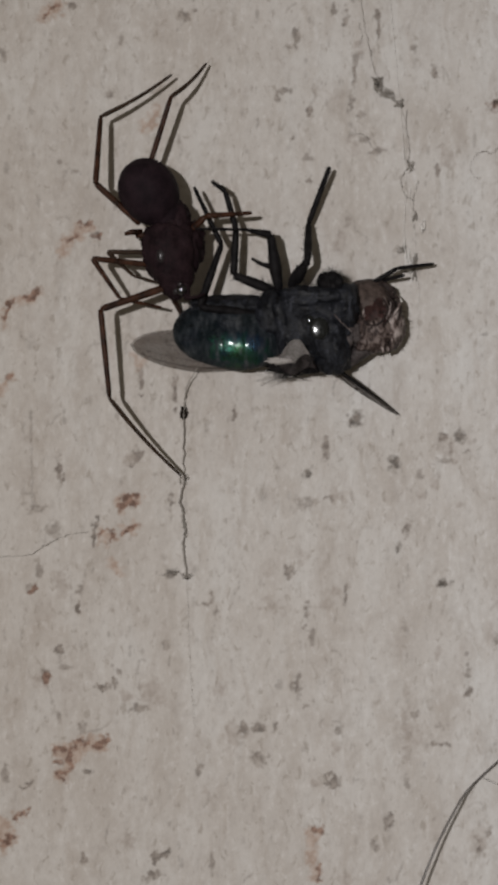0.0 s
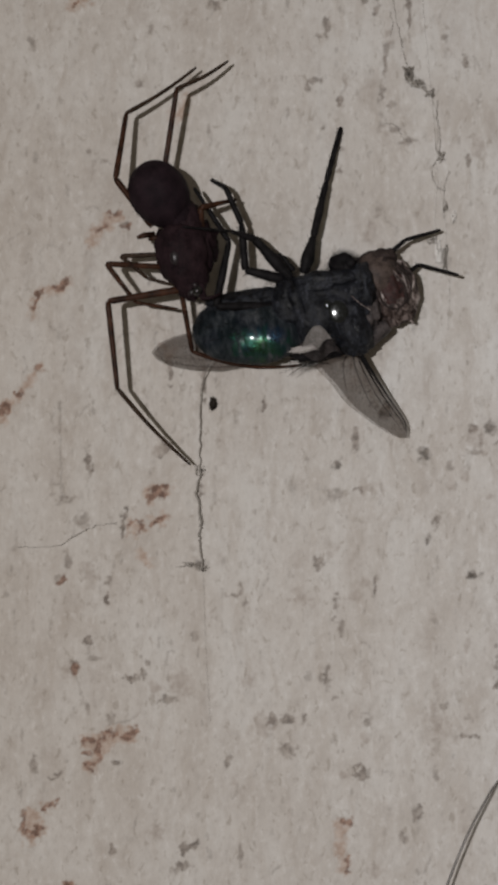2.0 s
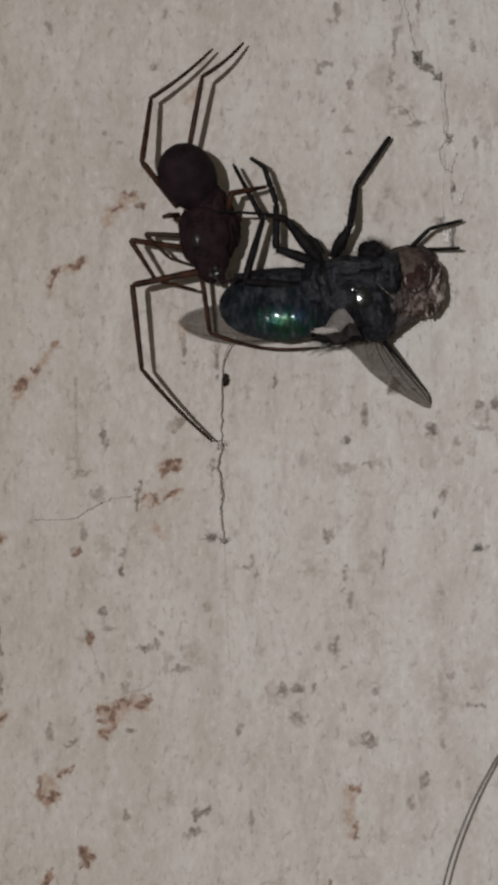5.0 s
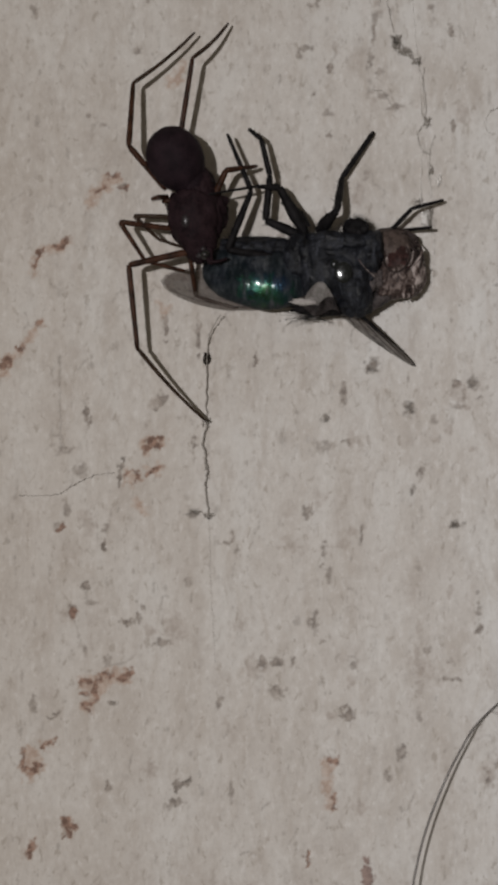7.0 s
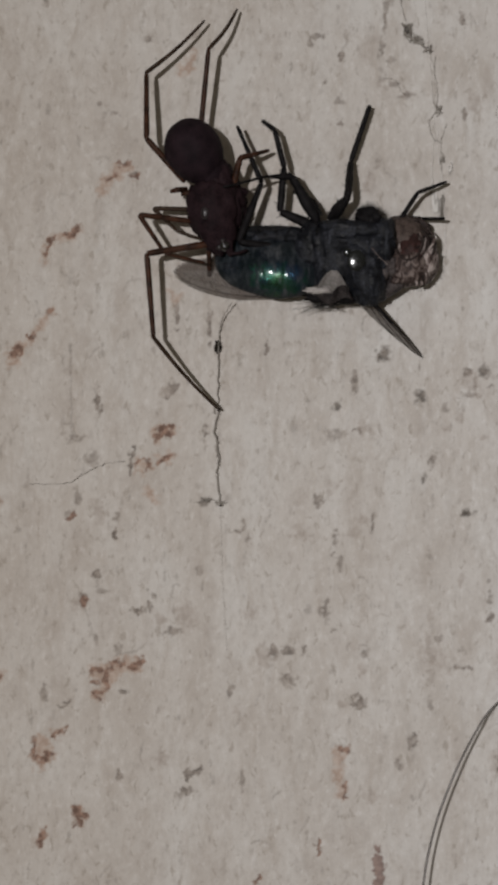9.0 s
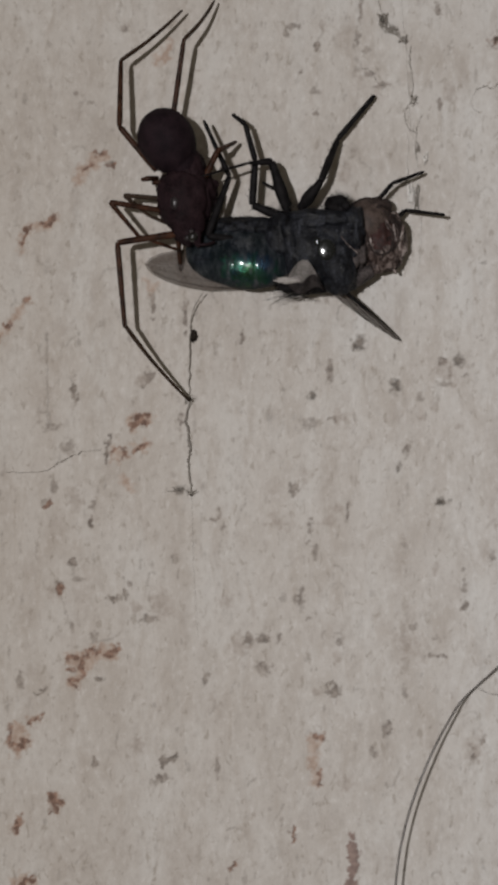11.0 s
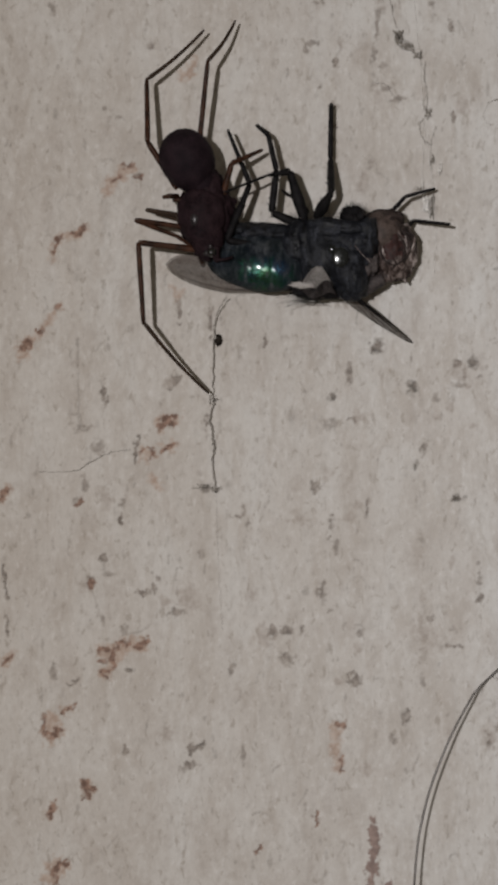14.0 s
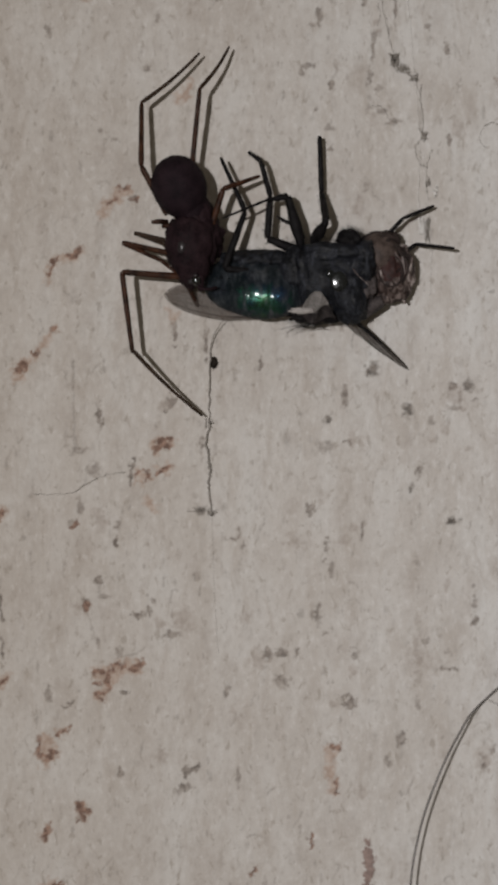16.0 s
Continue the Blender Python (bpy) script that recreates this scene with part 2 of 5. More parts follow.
def lump(bm, centre, radii, m=None, rough=0.0, seed=0.0, shape=None, rows=24, sides=32):
    """An uneven ellipsoid (metres), long axis x; shape(s) scales the girth along it, s from -1 to 1."""
    m = m or Matrix.Identity(4)
    grid = []
    for i in range(rows + 1):
        lat = math.pi * i / rows
        s, g = -math.cos(lat), math.sin(lat)
        g *= shape(s) if shape else 1
        ring = []
        for k in range(sides):
            a = 2 * math.pi * k / sides
            d = Vector((s, g * math.cos(a), g * math.sin(a)))
            r = 1 + rough * noise.noise(d * 2.5 + Vector((seed, seed * 1.7, 0))) + 0.4 * rough * noise.noise(d * 6.5 + Vector((seed, 0, seed * 2.3)))
            ring.append(bm.verts.new(m @ Vector((centre[0] + d.x * radii[0] * r, centre[1] + d.y * radii[1] * r, centre[2] + d.z * radii[2] * r))))
        grid.append(ring)
    for a, b in zip(grid, grid[1:]):
        for k in range(sides):
            bm.faces.new((a[k], a[(k + 1) % sides], b[(k + 1) % sides], b[k]))
    bmesh.ops.remove_doubles(bm, verts=bm.verts, dist=1e-7)
    return bm


def bristles(bm, centre, radii, count, length, thick, rng, lean=(0, 0, 0), keep=lambda d: True):
    """Tapered hairs that stand on an ellipsoid (metres)."""
    made = 0
    while made < count:
        d = Vector((rng.gauss(0, 1), rng.gauss(0, 1), rng.gauss(0, 1))).normalized()
        if not keep(d):
            continue
        p = Vector((centre[0] + d.x * radii[0] * 0.97, centre[1] + d.y * radii[1] * 0.97, centre[2] + d.z * radii[2] * 0.97))
        n = (Vector((d.x / radii[0], d.y / radii[1], d.z / radii[2])).normalized() + Vector(lean) + 0.25 * Vector((rng.gauss(0, 1), rng.gauss(0, 1), rng.gauss(0, 1)))).normalized()
        l = length * rng.uniform(0.5, 1.2)
        bend = Vector((rng.gauss(0, 1), rng.gauss(0, 1), rng.gauss(0, 1))) * 0.12 * l
        tube(bm, [p, p + n * l * 0.5 + bend * 0.3, p + n * l + bend], [thick, thick * 0.7, thick * 0.15], 4)
        made += 1
    return bm


def limb_mesh(length, r0, r1, swell=0.0, bow=0.0):
    """A limb segment along +x with rounded ends, its girth swelling towards its middle."""
    bm = bmesh.new()
    n = 14
    pts, rad = [], []
    for i in range(n + 1):
        s = i / n
        pts.append((s * length, 0, bow * math.sin(math.pi * s)))
        near = min(s, 1 - s) / 0.08
        end = math.sqrt(max(0.0, 1 - (1 - near) ** 2)) if near < 1 else 1.0
        rad.append(max(0.72, end) * (r0 + (r1 - r0) * s + swell * math.sin(math.pi * min(1, s * 1.15)) ** 2) * (1 + 0.08 * noise.noise(Vector((s * 9, length * 3e4, r0 * 1e5)))))
    return tube(bm, pts, rad, 10)


def limb_hairs(length, r0, r1, count, rng, long=1.0):
    bm = bmesh.new()
    for _ in range(count):
        s, a = rng.uniform(0.06, 0.96), rng.uniform(0, 6.283)
        r = r0 + (r1 - r0) * s
        out = Vector((0.9, math.cos(a), math.sin(a))).normalized()
        p = Vector((s * length, 0, 0)) + Vector((0, math.cos(a), math.sin(a))) * r * 0.8
        l = r * rng.uniform(0.7, 1.7) * long
        tube(bm, [p, p + out * l * 0.5, p + out * l], [r * 0.13, r * 0.10, r * 0.03], 4)
    return bm


def span(a, b):
    """The pose of a limb segment that starts at a and points to b."""
    a, b = Vector(a), Vector(b)
    x = (b - a).normalized()
    y = (Vector((0, 1, 0)) - x * x.y).normalized()
    z = x.cross(y)
    m = Matrix((x, y, z)).transposed().to_4x4()
    m.translation = a
    return m


# ---- the wall ----
def value_noise(x, z, size, seed):
    """Smooth random numbers from 0 to 1 on a lattice of that size."""
    table = np.random.RandomState(seed).rand(256, 256)
    x, z = x / size + 50.3, z / size + 70.7
    i, k = np.floor(x).astype(int), np.floor(z).astype(int)
    s, t = x - i, z - k
    s, t = s * s * (3 - 2 * s), t * t * (3 - 2 * t)
    i, k = i % 255, k % 255
    return (table[i, k] * (1 - s) + table[i + 1, k] * s) * (1 - t) + (table[i, k + 1] * (1 - s) + table[i + 1, k + 1] * s) * t


# strokes on the wall in millimetres: half width, then places along it
RUST_LOW = [(0.087, (-7.04, -12.12), (-6.95, -11.93), (-6.86, -11.75), (-6.69, -11.6)), (0.087, (-6.71, -11.45), (-6.43, -11.36)), (0.13, (-5.91, -11.63), (-5.69, -11.5), (-5.52, -11.35)), (0.076, (-7.49, -12.23), (-7.26, -12.27)), (0.065, (-6.89, -12.58), (-7.37, -12.62), (-7.3, -12.75), (-7.06, -12.94)), (0.108, (-7.34, -11.73), (-7.17, -11.71)), (0.087, (-6.95, -12.23), (-6.91, -12.4)), (0.065, (-6.39, -11.49), (-6.17, -11.43)), (0.087, (-8.96, -14.41), (-8.81, -14.17), (-8.59, -14.13)), (0.13, (-9.57, -15.25), (-9.35, -15.23), (-9.18, -15.04)), (0.059, (-9.73, -14.47), (-9.82, -14.87), (-9.78, -15.22), (-9.59, -15.44), (-9.33, -15.41))]
RUST_HIGH = [(0.118, (-4.93, -2.45), (-4.65, -2.31), (-4.39, -2.36)), (0.118, (-4.76, -2.15), (-4.34, -1.94)), (0.094, (-4.81, -3.42), (-4.58, -3.23), (-4.32, -3.11)), (0.071, (-5.73, -3.49), (-5.5, -3.3), (-5.26, -3.46), (-5.28, -3.82)), (0.118, (-8.35, -5.65), (-8.18, -5.48)), (0.141, (-11.55, -5.38), (-11.31, -5.05)), (0.118, (-7.91, -9.16), (-7.76, -8.9)), (0.065, (-6.85, 7.77), (-6.59, 8.07)), (0.087, (-6.42, 8.46), (-6.03, 8.5)), (0.087, (-5.94, 7.92), (-5.68, 7.98)), (0.087, (-7.77, 16.41), (-7.59, 16.71), (-7.29, 16.88)), (0.108, (2.41, -14.88), (2.75, -14.86)), (0.054, (2.66, -16.29), (2.59, -16.9))]
RUST_LEFT = [(0.094, (-8.0, 5.96), (-8.26, 5.65), (-8.56, 5.65)), (0.094, (-8.99, 5.58), (-9.27, 5.3), (-9.34, 4.83)), (0.094, (-9.13, 2.47), (-9.27, 2.57)), (0.118, (-9.94, 1.46), (-9.77, 1.63)), (0.165, (-10.57, 0.74), (-10.41, 1.11)), (0.165, (-8.09, -17.2), (-8.04, -17.82)), (0.118, (-8.02, -17.51), (-7.76, -17.53)), (0.118, (-9.38, -18.14), (-9.62, -18.66)), (0.118, (-9.46, -21.11), (-9.17, -20.69), (-8.89, -20.57)), (0.094, (-9.2, -21.25), (-9.2, -21.53)), (0.071, (-11.49, -12.3), (-11.18, -11.97)), (0.094, (-0.93, -20.18), (-0.7, -19.92)), (0.094, (1.56, -18.59), (1.63, -18.92)), (0.094, (2.51, -14.85), (2.79, -14.8)), (0.094, (2.6, -16.23), (2.72, -16.8))]
TAN_LOW = [(0.282, (-7.25, -11.79), (-6.91, -12.01), (-6.56, -11.54), (-5.69, -11.54)), (0.217, (-6.91, -12.01), (-7.17, -12.75)), (0.282, (-9.53, -15.47), (-9.27, -15.04), (-9.39, -14.71)), (0.174, (-8.96, -14.3), (-8.74, -14.17)), (0.259, (-4.88, -2.33), (-4.41, -2.1)), (0.259, (-5.59, -3.46), (-5.33, -3.65)), (0.188, (-4.72, -3.28), (-4.39, -3.18)), (0.094, (-5.29, -4.48), (-4.91, -5.02)), (0.094, (-4.33, 3.41), (-4.19, 2.98), (-3.93, 3.31)), (0.212, (-11.5, -5.34), (-11.31, -5.05)), (0.212, (-9.54, -14.52), (-9.64, -15.22)), (0.235, (-8.04, -17.3), (-8.02, -17.7))]
TAN_HIGH = [(0.217, (-6.83, 7.81), (-6.51, 8.2), (-6.07, 8.37)), (0.239, (-7.81, 16.45), (-7.51, 16.75), (-7.24, 16.93)), (0.174, (-3.91, 12.16), (-3.62, 12.38), (-3.49, 12.83)), (0.141, (-8.0, 5.91), (-8.28, 5.6), (-9.1, 5.53), (-9.29, 5.21), (-9.37, 4.64)), (0.118, (-9.09, 2.59), (-9.51, 2.05), (-9.89, 1.49)), (0.235, (-10.12, 1.25), (-10.53, 0.88), (-10.6, 0.59)), (0.4, (-9.55, -21.25), (-9.17, -20.78)), (0.165, (-9.41, -18.19), (-9.59, -18.61)), (0.165, (2.32, -15.01), (2.37, -15.95), (2.51, -16.71)), (0.13, (2.58, -15.05), (2.32, -15.57), (2.53, -16.29), (2.57, -16.87)), (0.212, (-11.49, -12.35), (-11.23, -12.0)), (0.235, (-7.1, 7.41), (-6.75, 7.93), (-6.3, 8.26))]
TICK_LEFT = [(0.072, (-5.82, -2.87), (-5.92, -3.34), (-6.01, -3.84)), (0.059, (-8.65, -13.22), (-8.39, -12.98)), (0.073, (-6.3, -12.6), (-6.13, -12.58)), (0.064, (-11.48, -8.16), (-11.39, -8.87), (-11.32, -9.57)), (0.048, (-11.32, -10.28), (-11.28, -11.17)), (0.064, (-3.66, -16.08), (-3.38, -15.8), (-3.07, -15.57)), (0.072, (-3.85, -16.46), (-3.66, -16.6)), (0.064, (-5.18, -9.02), (-5.2, -9.4)), (0.08, (-8.74, -13.2), (-8.41, -13.01))]
CRACK = [(0.039, (-6.34, -11.1), (-6.01, -11.04), (-5.69, -10.98), (-5.47, -10.78), (-5.3, -10.67)), (0.038, (-8.72, -1.93), (-8.22, -1.93), (-8.18, -2.63), (-8.53, -2.66)), (0.038, (-8.36, 1.25), (-8.32, -0.63), (-8.27, -2.52)), (0.035, (-7.77, -9.11), (-7.6, -9.81), (-7.46, -10.33))]
TICK_RIGHT = [(0.059, (-4.41, -0.36), (-4.1, -0.36), (-4.27, -0.64), (-4.53, -0.88)), (0.059, (2.91, -2.16), (3.19, -2.02), (3.24, -2.21)), (0.043, (3.89, 0.63), (3.96, 0.91), (4.24, 1.06)), (0.054, (1.65, -9.15), (1.83, -9.28), (1.78, -9.54)), (0.065, (5.2, -14.8), (5.36, -14.5), (5.49, -14.33)), (0.087, (8.71, -15.73), (8.89, -15.56)), (0.054, (7.18, -5.57), (7.46, -5.4), (7.57, -5.44)), (0.054, (3.71, -5.6), (3.73, -6.08)), (0.065, (3.06, -13.1), (2.89, -12.88), (3.15, -12.71)), (0.094, (5.29, -14.69), (5.38, -14.31)), (0.071, (2.8, -13.08), (3.22, -13.03)), (0.118, (0.16, -10.91), (0.49, -10.96)), (0.071, (0.26, -11.99), (0.44, -12.23)), (0.071, (8.68, -15.16), (8.82, -15.54))]
SMEAR = [(0.094, (3.85, -18.71), (3.94, -18.83)), (0.188, (3.92, -19.2), (4.03, -19.96), (3.96, -20.43)), (0.259, (3.91, -20.71), (3.91, -21.04)), (0.118, (3.91, -21.18), (3.86, -21.46)), (0.141, (4.62, -21.46), (4.57, -21.84))]
STAIN = [(0.46, (10.86, 5.82), (11.06, 5.42), (10.96, 5.12))]
# spots: place across, place up, half width, half height
RUST_SPOT = [(9.69, 12.98, 0.28, 0.19), (10.81, 12.98, 0.23, 0.23)]
SPECK_LOW = [(-3.16, -7.76, 0.15, 0.09), (-7.32, -7.93, 0.13, 0.13), (-7.04, -8.58, 0.2, 0.07), (-5.57, -9.35, 0.3, 0.09), (-5.01, -8.81, 0.07, 0.15), (-4.27, -10.14, 0.2, 0.13), (-0.27, -10.96, 0.13, 0.2), (-1.96, -12.54, 0.09, 0.26), (-8.52, -13.05, 0.17, 0.13), (-9.38, -12.61, 0.11, 0.24), (-6.45, -10.93, 0.11, 0.17), (-3.5, -15.82, 0.28, 0.11), (-3.65, -16.54, 0.22, 0.09), (-4.13, -16.73, 0.13, 0.11), (-6.41, -15.88, 0.09, 0.3), (-1.48, -16.12, 0.07, 0.39), (-7.31, -10.38, 0.07, 0.2), (1.8, -9.23, 0.13, 0.26), (2.13, -10.1, 0.13, 0.09), (0.97, -10.97, 0.09, 0.2), (0.39, -10.85, 0.22, 0.17), (0.38, -12.09, 0.2, 0.2), (3.38, -11.04, 0.17, 0.13), (2.46, -7.39, 0.07, 0.24), (4.81, -15.54, 0.22, 0.2)]
SPECK_RIGHT = [(6.35, -10.45, 0.17, 0.11), (7.22, -10.93, 0.2, 0.09), (7.32, -11.6, 0.33, 0.07), (8.31, -9.53, 0.13, 0.2), (8.38, -8.62, 0.07, 0.39), (6.01, -13.12, 0.09, 0.2), (8.89, -15.67, 0.11, 0.28), (9.11, -15.02, 0.09, 0.09), (3.0, -0.24, 0.09, 0.37), (2.27, -2.36, 0.24, 0.15), (1.5, -5.0, 0.13, 0.22), (3.73, -5.82, 0.09, 0.28), (2.21, -6.63, 0.11, 0.35), (6.06, -3.36, 0.13, 0.2), (7.49, 0.22, 0.13, 0.13), (7.55, -0.69, 0.24, 0.15), (7.81, -0.31, 0.09, 0.35), (8.35, -0.37, 0.13, 0.09), (8.97, 1.03, 0.15, 0.09), (6.62, -1.19, 0.09, 0.13), (5.31, -14.5, 0.13, 0.24), (3.2, -12.97, 0.22, 0.26), (9.51, -7.65, 0.11, 0.13), (9.92, -19.75, 0.14, 0.14), (10.04, -20.45, 0.19, 0.14)]
SPECK_LEFT = [(-4.2, -0.31, 0.17, 0.2), (-8.25, -2.53, 0.3, 0.11), (-8.64, -2.13, 0.07, 0.22), (-7.43, -3.29, 0.15, 0.2), (-8.11, -4.8, 0.11, 0.33), (-6.53, -5.61, 0.15, 0.2), (-6.58, -6.27, 0.09, 0.2), (-1.39, -5.97, 0.09, 0.26), (-1.61, -6.18, 0.26, 0.07), (-1.26, -6.51, 0.09, 0.2), (-2.98, -2.33, 0.09, 0.26), (-7.25, -1.06, 0.09, 0.35), (-0.53, 0.97, 0.07, 0.3), (-4.11, 2.29, 0.07, 0.39), (-2.8, 2.07, 0.07, 0.43), (-8.39, -5.5, 0.17, 0.15), (-7.83, -8.82, 0.13, 0.17), (-5.16, -9.2, 0.11, 0.22), (-2.41, 16.43, 0.15, 0.13), (-6.68, 16.88, 0.11, 0.09), (-4.73, 15.63, 0.11, 0.15), (-9.36, 14.9, 0.11, 0.24), (-6.56, 10.5, 0.2, 0.13), (-7.21, 10.87, 0.07, 0.07), (-5.81, 8.05, 0.17, 0.09)]
SPECK_TOP = [(3.38, 16.68, 0.09, 0.3), (3.82, 16.24, 0.09, 0.35), (1.93, 15.6, 0.09, 0.26), (1.55, 15.28, 0.2, 0.09), (5.07, 16.45, 0.09, 0.26), (5.09, 15.8, 0.04, 0.43), (4.2, 14.83, 0.07, 0.3), (4.15, 14.18, 0.07, 0.3), (4.06, 13.21, 0.11, 0.26), (4.41, 12.55, 0.17, 0.09), (1.48, 13.54, 0.22, 0.09), (1.15, 13.22, 0.09, 0.15), (2.41, 12.78, 0.09, 0.17), (1.8, 11.81, 0.11, 0.09), (2.34, 10.94, 0.13, 0.11), (2.33, 10.11, 0.09, 0.15), (4.51, 11.69, 0.24, 0.09), (5.01, 11.25, 0.17, 0.09), (7.23, 14.17, 0.11, 0.24), (6.44, 15.21, 0.11, 0.07), (9.61, 13.07, 0.11, 0.24), (7.32, 10.48, 0.07, 0.24), (3.78, 8.54, 0.11, 0.22), (-2.02, 16.81, 0.07, 0.2), (-5.24, 13.36, 0.11, 0.11)]
FAINT = [(-4.51, -0.64, 0.24, 0.22), (-3.73, -9.53, 0.33, 0.37), (-0.64, -11.24, 0.33, 0.39), (-4.71, -9.75, 0.2, 0.22), (-1.67, -13.45, 0.15, 0.33), (-4.73, -15.28, 0.33, 0.3), (-8.02, -9.08, 0.26, 0.28), (0.95, -6.3, 0.33, 0.28), (3.38, -5.73, 0.22, 0.15), (2.9, -6.16, 0.2, 0.17), (2.11, -4.36, 0.2, 0.24), (6.55, -1.99, 0.17, 0.17), (7.16, -1.56, 0.13, 0.2), (8.13, -2.43, 0.2, 0.09), (6.13, -11.21, 0.43, 0.48), (3.27, -11.67, 0.2, 0.2), (6.03, -9.58, 0.11, 0.17), (7.23, -8.18, 0.11, 0.22), (2.54, -13.03, 0.2, 0.15), (3.72, -16.73, 0.24, 0.17), (4.18, 11.4, 0.2, 0.3), (7.65, 10.91, 0.24, 0.3), (3.62, 7.68, 0.2, 0.39), (4.31, 15.27, 0.22, 0.2), (2.67, 13.43, 0.13, 0.24)]
FAINT_RIGHT = [(7.81, -0.26, 0.42, 0.5), (-1.12, -9.38, 0.28, 0.26), (3.36, -2.08, 0.33, 0.37), (8.89, -15.32, 0.3, 0.45), (6.12, -10.97, 0.28, 0.42), (11.57, -1.54, 0.71, 0.38), (10.19, -20.85, 0.33, 0.47), (-7.17, -5.28, 0.26, 0.30)]
SOOT = [(5.56, -0.79, 0.24, 0.28), (4.13, 0.91, 0.24, 0.20), (9.04, 4.14, 0.13, 0.11), (5.73, -4.15, 0.09, 0.24), (7.46, -5.46, 0.20, 0.13), (-3.05, -4.98, 0.26, 0.13), (8.08, 0.17, 0.15, 0.26), (2.28, -1.17, 0.13, 0.17), (9.67, 13.05, 0.17, 0.15), (10.73, 13.05, 0.17, 0.17), (10.40, -6.61, 0.16, 0.28), (9.92, -19.75, 0.15, 0.15)]


def build_wall():
    fine_x, fine_z = np.arange(-13.0, 17.0, 0.045), np.arange(-23.5, 20.0, 0.045)
    far = np.array([600.0, 250, 110, 55, 30])
    xs = np.r_[-far - 13, fine_x, far[::-1] + 17]
    zs = np.r_[-far - 23, fine_z, far[::-1] + 20]
    x, z = np.meshgrid(xs, zs)
    height = 0.10 * value_noise(x, z * 0.5, 3.1, 1) + 0.05 * value_noise(x * 1.6, z * 0.5, 0.9, 2) + 0.035 * value_noise(x, z, 0.35, 3) + 0.02 * value_noise(x, z, 0.16, 4)
    ragged = 0.3 * value_noise(x, z, 0.13, 7) + 0.4 * value_noise(x, z, 0.24, 5) + 0.3 * value_noise(x, z, 0.5, 6)
    ragged = np.clip((ragged - 0.5) * 1.9 + 0.5, 0, 1)
    speck = np.clip((0.45 * value_noise(x, z, 0.11, 17) + 0.35 * value_noise(x, z, 0.2, 15) + 0.2 * value_noise(x, z, 0.45, 16) - 0.5) * 2.4 + 0.5, 0, 1)
    masks = {"rust": np.zeros_like(x), "soot": np.zeros_like(x), "smear": np.zeros_like(x), "ochre": np.zeros_like(x), "pale_stain": np.zeros_like(x), "fleck": np.zeros_like(x), "pale_fleck": np.zeros_like(x)}

    def mark(name, u, v, ru, rv, cover, edge=2.4, tear=0.85):
        """A ragged spot of that half width and height."""
        far = 1.9 * max(ru, rv) + 0.1
        i0, i1 = np.searchsorted(xs, (u - far, u + far))
        k0, k1 = np.searchsorted(zs, (v - far, v + far))
        box = np.s_[k0:k1, i0:i1]
        d = np.sqrt(((x[box] - u) / ru) ** 2 + ((z[box] - v) / rv) ** 2)
        spot = np.clip((1.0 - d * 0.55 - tear * (1 - 0.5 * speck[box] - 0.5 * ragged[box])) * edge, 0, 1) * cover * (d < 1.9)
        masks[name][box] = np.maximum(masks[name][box], spot)

    bend_x = 0.20 * (value_noise(x, z, 0.2, 21) - 0.5) + 0.14 * (value_noise(x, z, 0.09, 22) - 0.5)
    bend_z = 0.20 * (value_noise(x, z, 0.2, 23) - 0.5) + 0.14 * (value_noise(x, z, 0.09, 24) - 0.5)

    def stroke(name, half, points, cover, soft, tear):
        """A ragged line through the points, its edge fading over that breadth."""
        far = half + soft + 0.2
        i0, i1 = np.searchsorted(xs, (min(p[0] for p in points) - far, max(p[0] for p in points) + far))
        k0, k1 = np.searchsorted(zs, (min(p[1] for p in points) - far, max(p[1] for p in points) + far))
        box = np.s_[k0:k1, i0:i1]
        d = np.full(x[box].shape, 9.0)
        firm = min(1.0, half / 0.09)
        bent_x, bent_z = x[box] + firm * bend_x[box], z[box] + firm * bend_z[box]
        for (u0, v0), (u1, v1) in zip(points, points[1:]):
            du, dv = u1 - u0, v1 - v0
            s = np.clip(((bent_x - u0) * du + (bent_z - v0) * dv) / (du * du + dv * dv + 1e-9), 0, 1)
            d = np.minimum(d, np.hypot(bent_x - u0 - s * du, bent_z - v0 - s * dv))
        edge = half * (1 - tear + 2 * tear * (0.5 * speck[box] + 0.5 * ragged[box]))
        masks[name][box] = np.maximum(masks[name][box], np.clip((edge - d) / soft + 0.5, 0, 1) * cover)

    for name, strokes, cover, soft, tear in (("ochre", STAIN, 0.95, 0.3, 0.5), ("rust", STAIN, 0.35, 0.5, 0.7), ("ochre", TAN_LOW + TAN_HIGH, 0.8, 0.22, 0.75), ("rust", RUST_LOW + RUST_HIGH + RUST_LEFT, 0.9, 0.10, 0.65), ("fleck", TICK_LEFT + TICK_RIGHT, 0.85, 0.06, 0.5), ("fleck", CRACK, 0.4, 0.06, 0.5), ("smear", SMEAR, 0.9, 0.09, 0.45)):
        for half, *points in strokes:
            stroke(name, half, points, cover, soft, tear)
    for name, marks, cover in (("rust", RUST_SPOT, 0.9), ("soot", SOOT, 0.8), ("pale_stain", FAINT + FAINT_RIGHT, 0.6)):
        for u, v, ru, rv in marks:
            mark(name, u, v, ru * 1.55, rv * 1.55, cover, 2.4, 0.85 if name in ("soot", "pale_stain") else 0.66)
    rng = np.random.RandomState(5)
